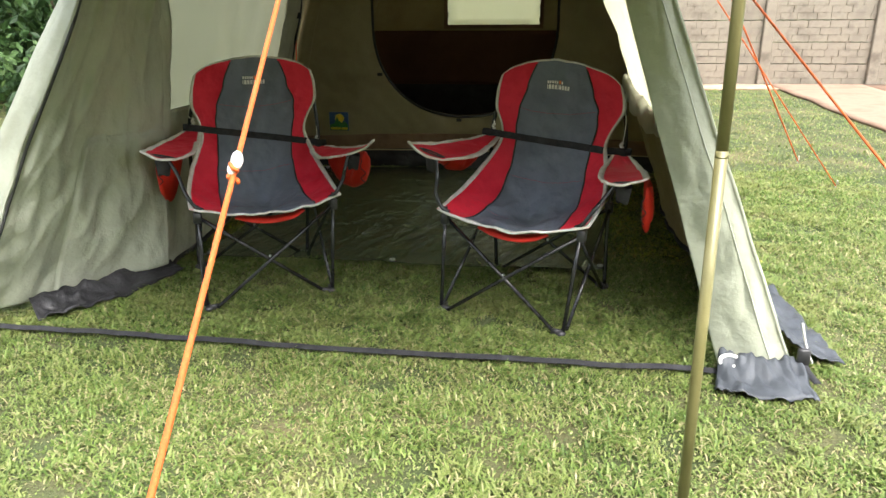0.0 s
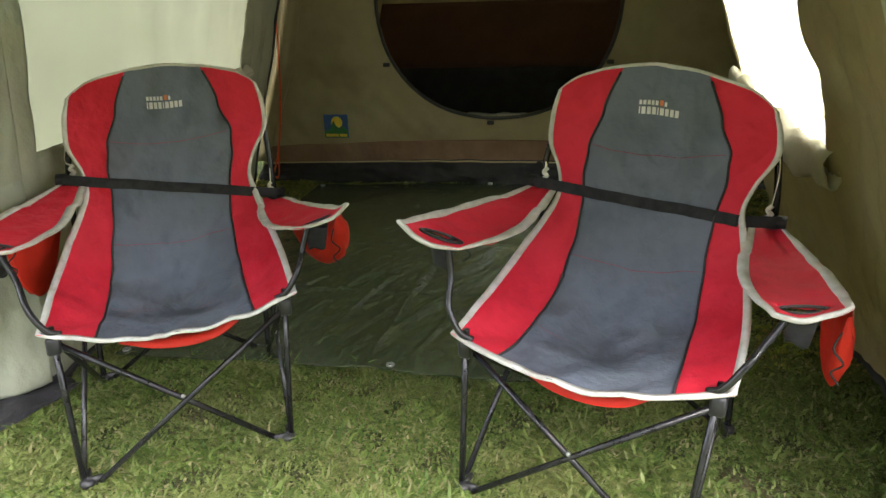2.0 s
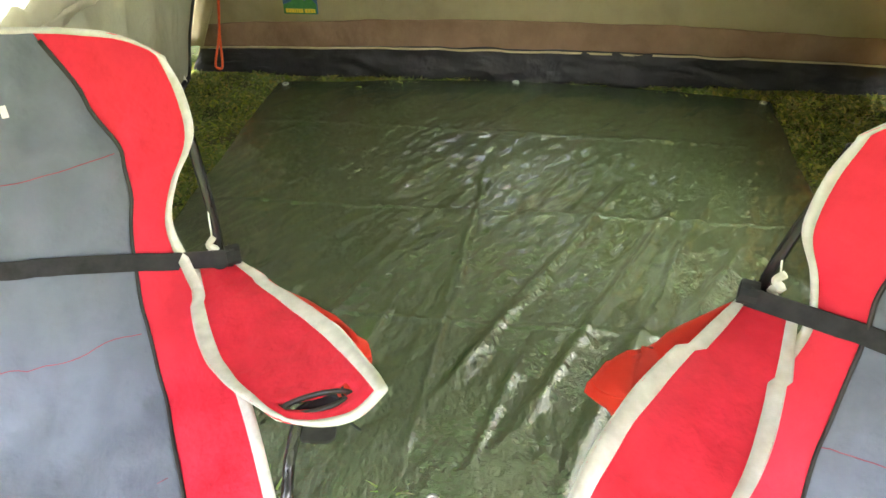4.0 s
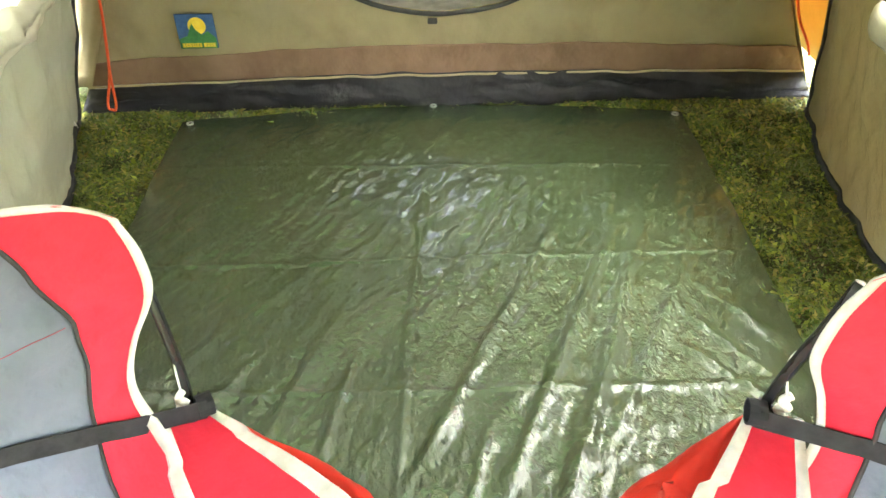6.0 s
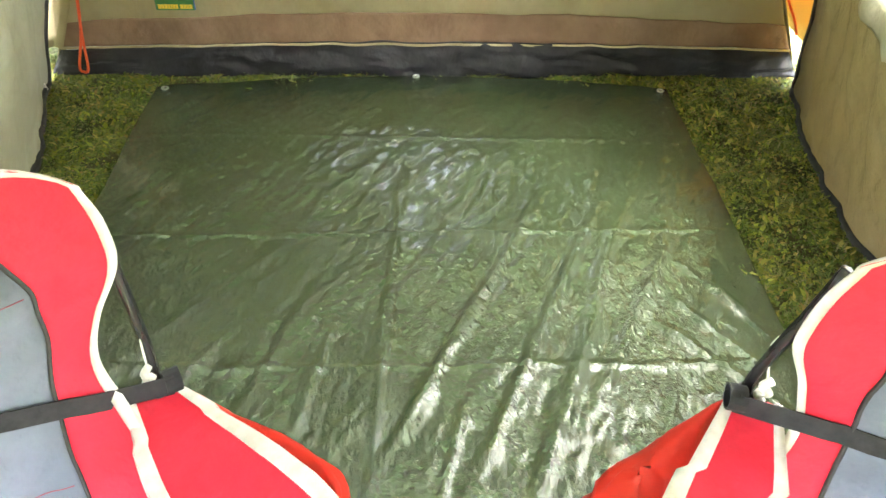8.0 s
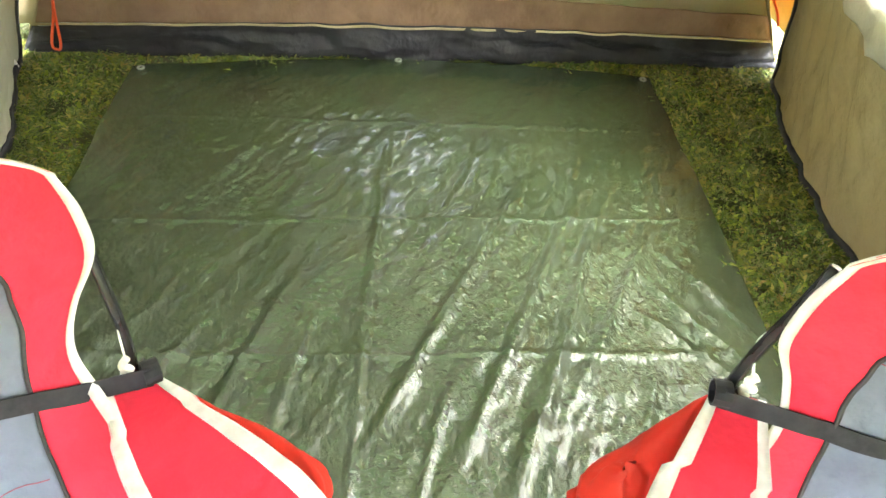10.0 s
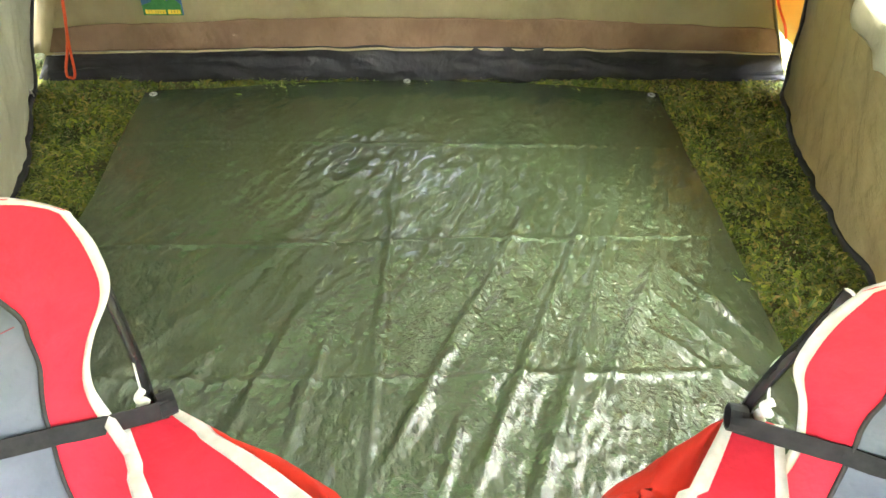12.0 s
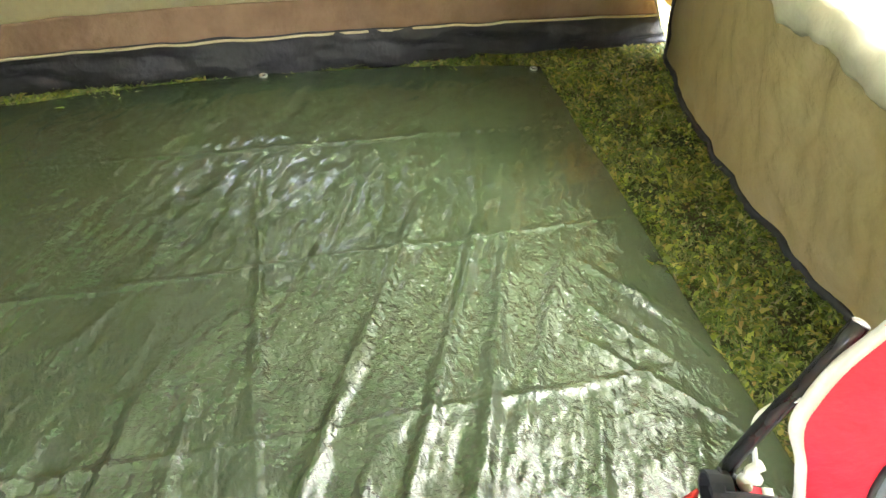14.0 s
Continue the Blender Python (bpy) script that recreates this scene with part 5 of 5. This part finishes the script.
def thick_lawn(x, y):
    """Dense sward round the tent, thinning out over the last 70 cm."""
    past = np.maximum(np.maximum(-2.6 - x, x - 1.7), 0.4 - y)
    return off_tarp(x, y) & (past < 0.7 * np.random.default_rng(78).uniform(0, 1, len(x)))


blades("grass", 500000, -3.3, 2.4, -0.3, 5.35, 0.031, 0.0058, 1, thick_lawn, "short mown green and straw-coloured grass")
blades("grass", 210000, -9, 7, -1.5, 11, 0.034, 0.0075, 2, lambda x, y: ~((x > -2.6) & (x < 1.7) & (y > 0.4) & (y < 5.35)) & ~((x > 3.12) & (y > 5.5)) & ~((x > 4.2) & (y > 3.5)) & (y < 10.5) & ~((x > -2.2) & (x < 1.1) & (y > 5.2) & (y < 7.3)), "mown garden lawn grass")


def dry(x, y):
    """Dry patches: sums of a few slow waves, thresholded softly."""
    f = np.sin(2.3 * x + 1.1 * y + 0.4) + np.sin(1.7 * y - 3.1 * x + 2.0) + np.sin(4.7 * x + 3.9 * y) * 0.7 + np.sin(6.1 * y - 2.2 * x + 1.0) * 0.6
    r = np.random.default_rng(77).uniform(-1.6, 2.0, len(x))
    return (f > r) & off_tarp(x, y)


blades("dry_grass", 105000, -2.6, 2.6, 0.3, 3.6, 0.026, 0.004, 5, dry, "patches of dry straw-coloured grass", dry_blade)
blades("dry_grass", 30000, -6, 5, 2.0, 10, 0.032, 0.0055, 6, lambda x, y: dry(x, y) & ~((x > -2.3) & (x < 1.1) & (y > 2.1) & (y < 7.3)) & ~((x > 3.12) & (y > 5.5)) & ~((x > 4.2) & (y > 3.5)), "scattered dry straw-coloured grass", dry_blade)


def shade_lawn(x, y):
    return off_tarp(x, y) & (x > -2.25) & (x < 1.05)


blades("grass", 60000, -2.25, 1.05, 2.2, 3.3, 0.036, 0.0075, 8, off_tarp, "longer green grass at the tent's opening")
blades("clover", 42000, -2.25, 1.05, 3.2, 5.3, 0.030, 0.0125, 9, shade_lawn, "broad-leaved clover and grass in the tent", leaf_material("clover_leaf", [(0.06, 0.09, 0.014), (0.20, 0.25, 0.035), (0.45, 0.50, 0.085), (0.10, 0.13, 0.02), (0.52, 0.44, 0.13), (0.27, 0.30, 0.05), (0.40, 0.28, 0.10)]))
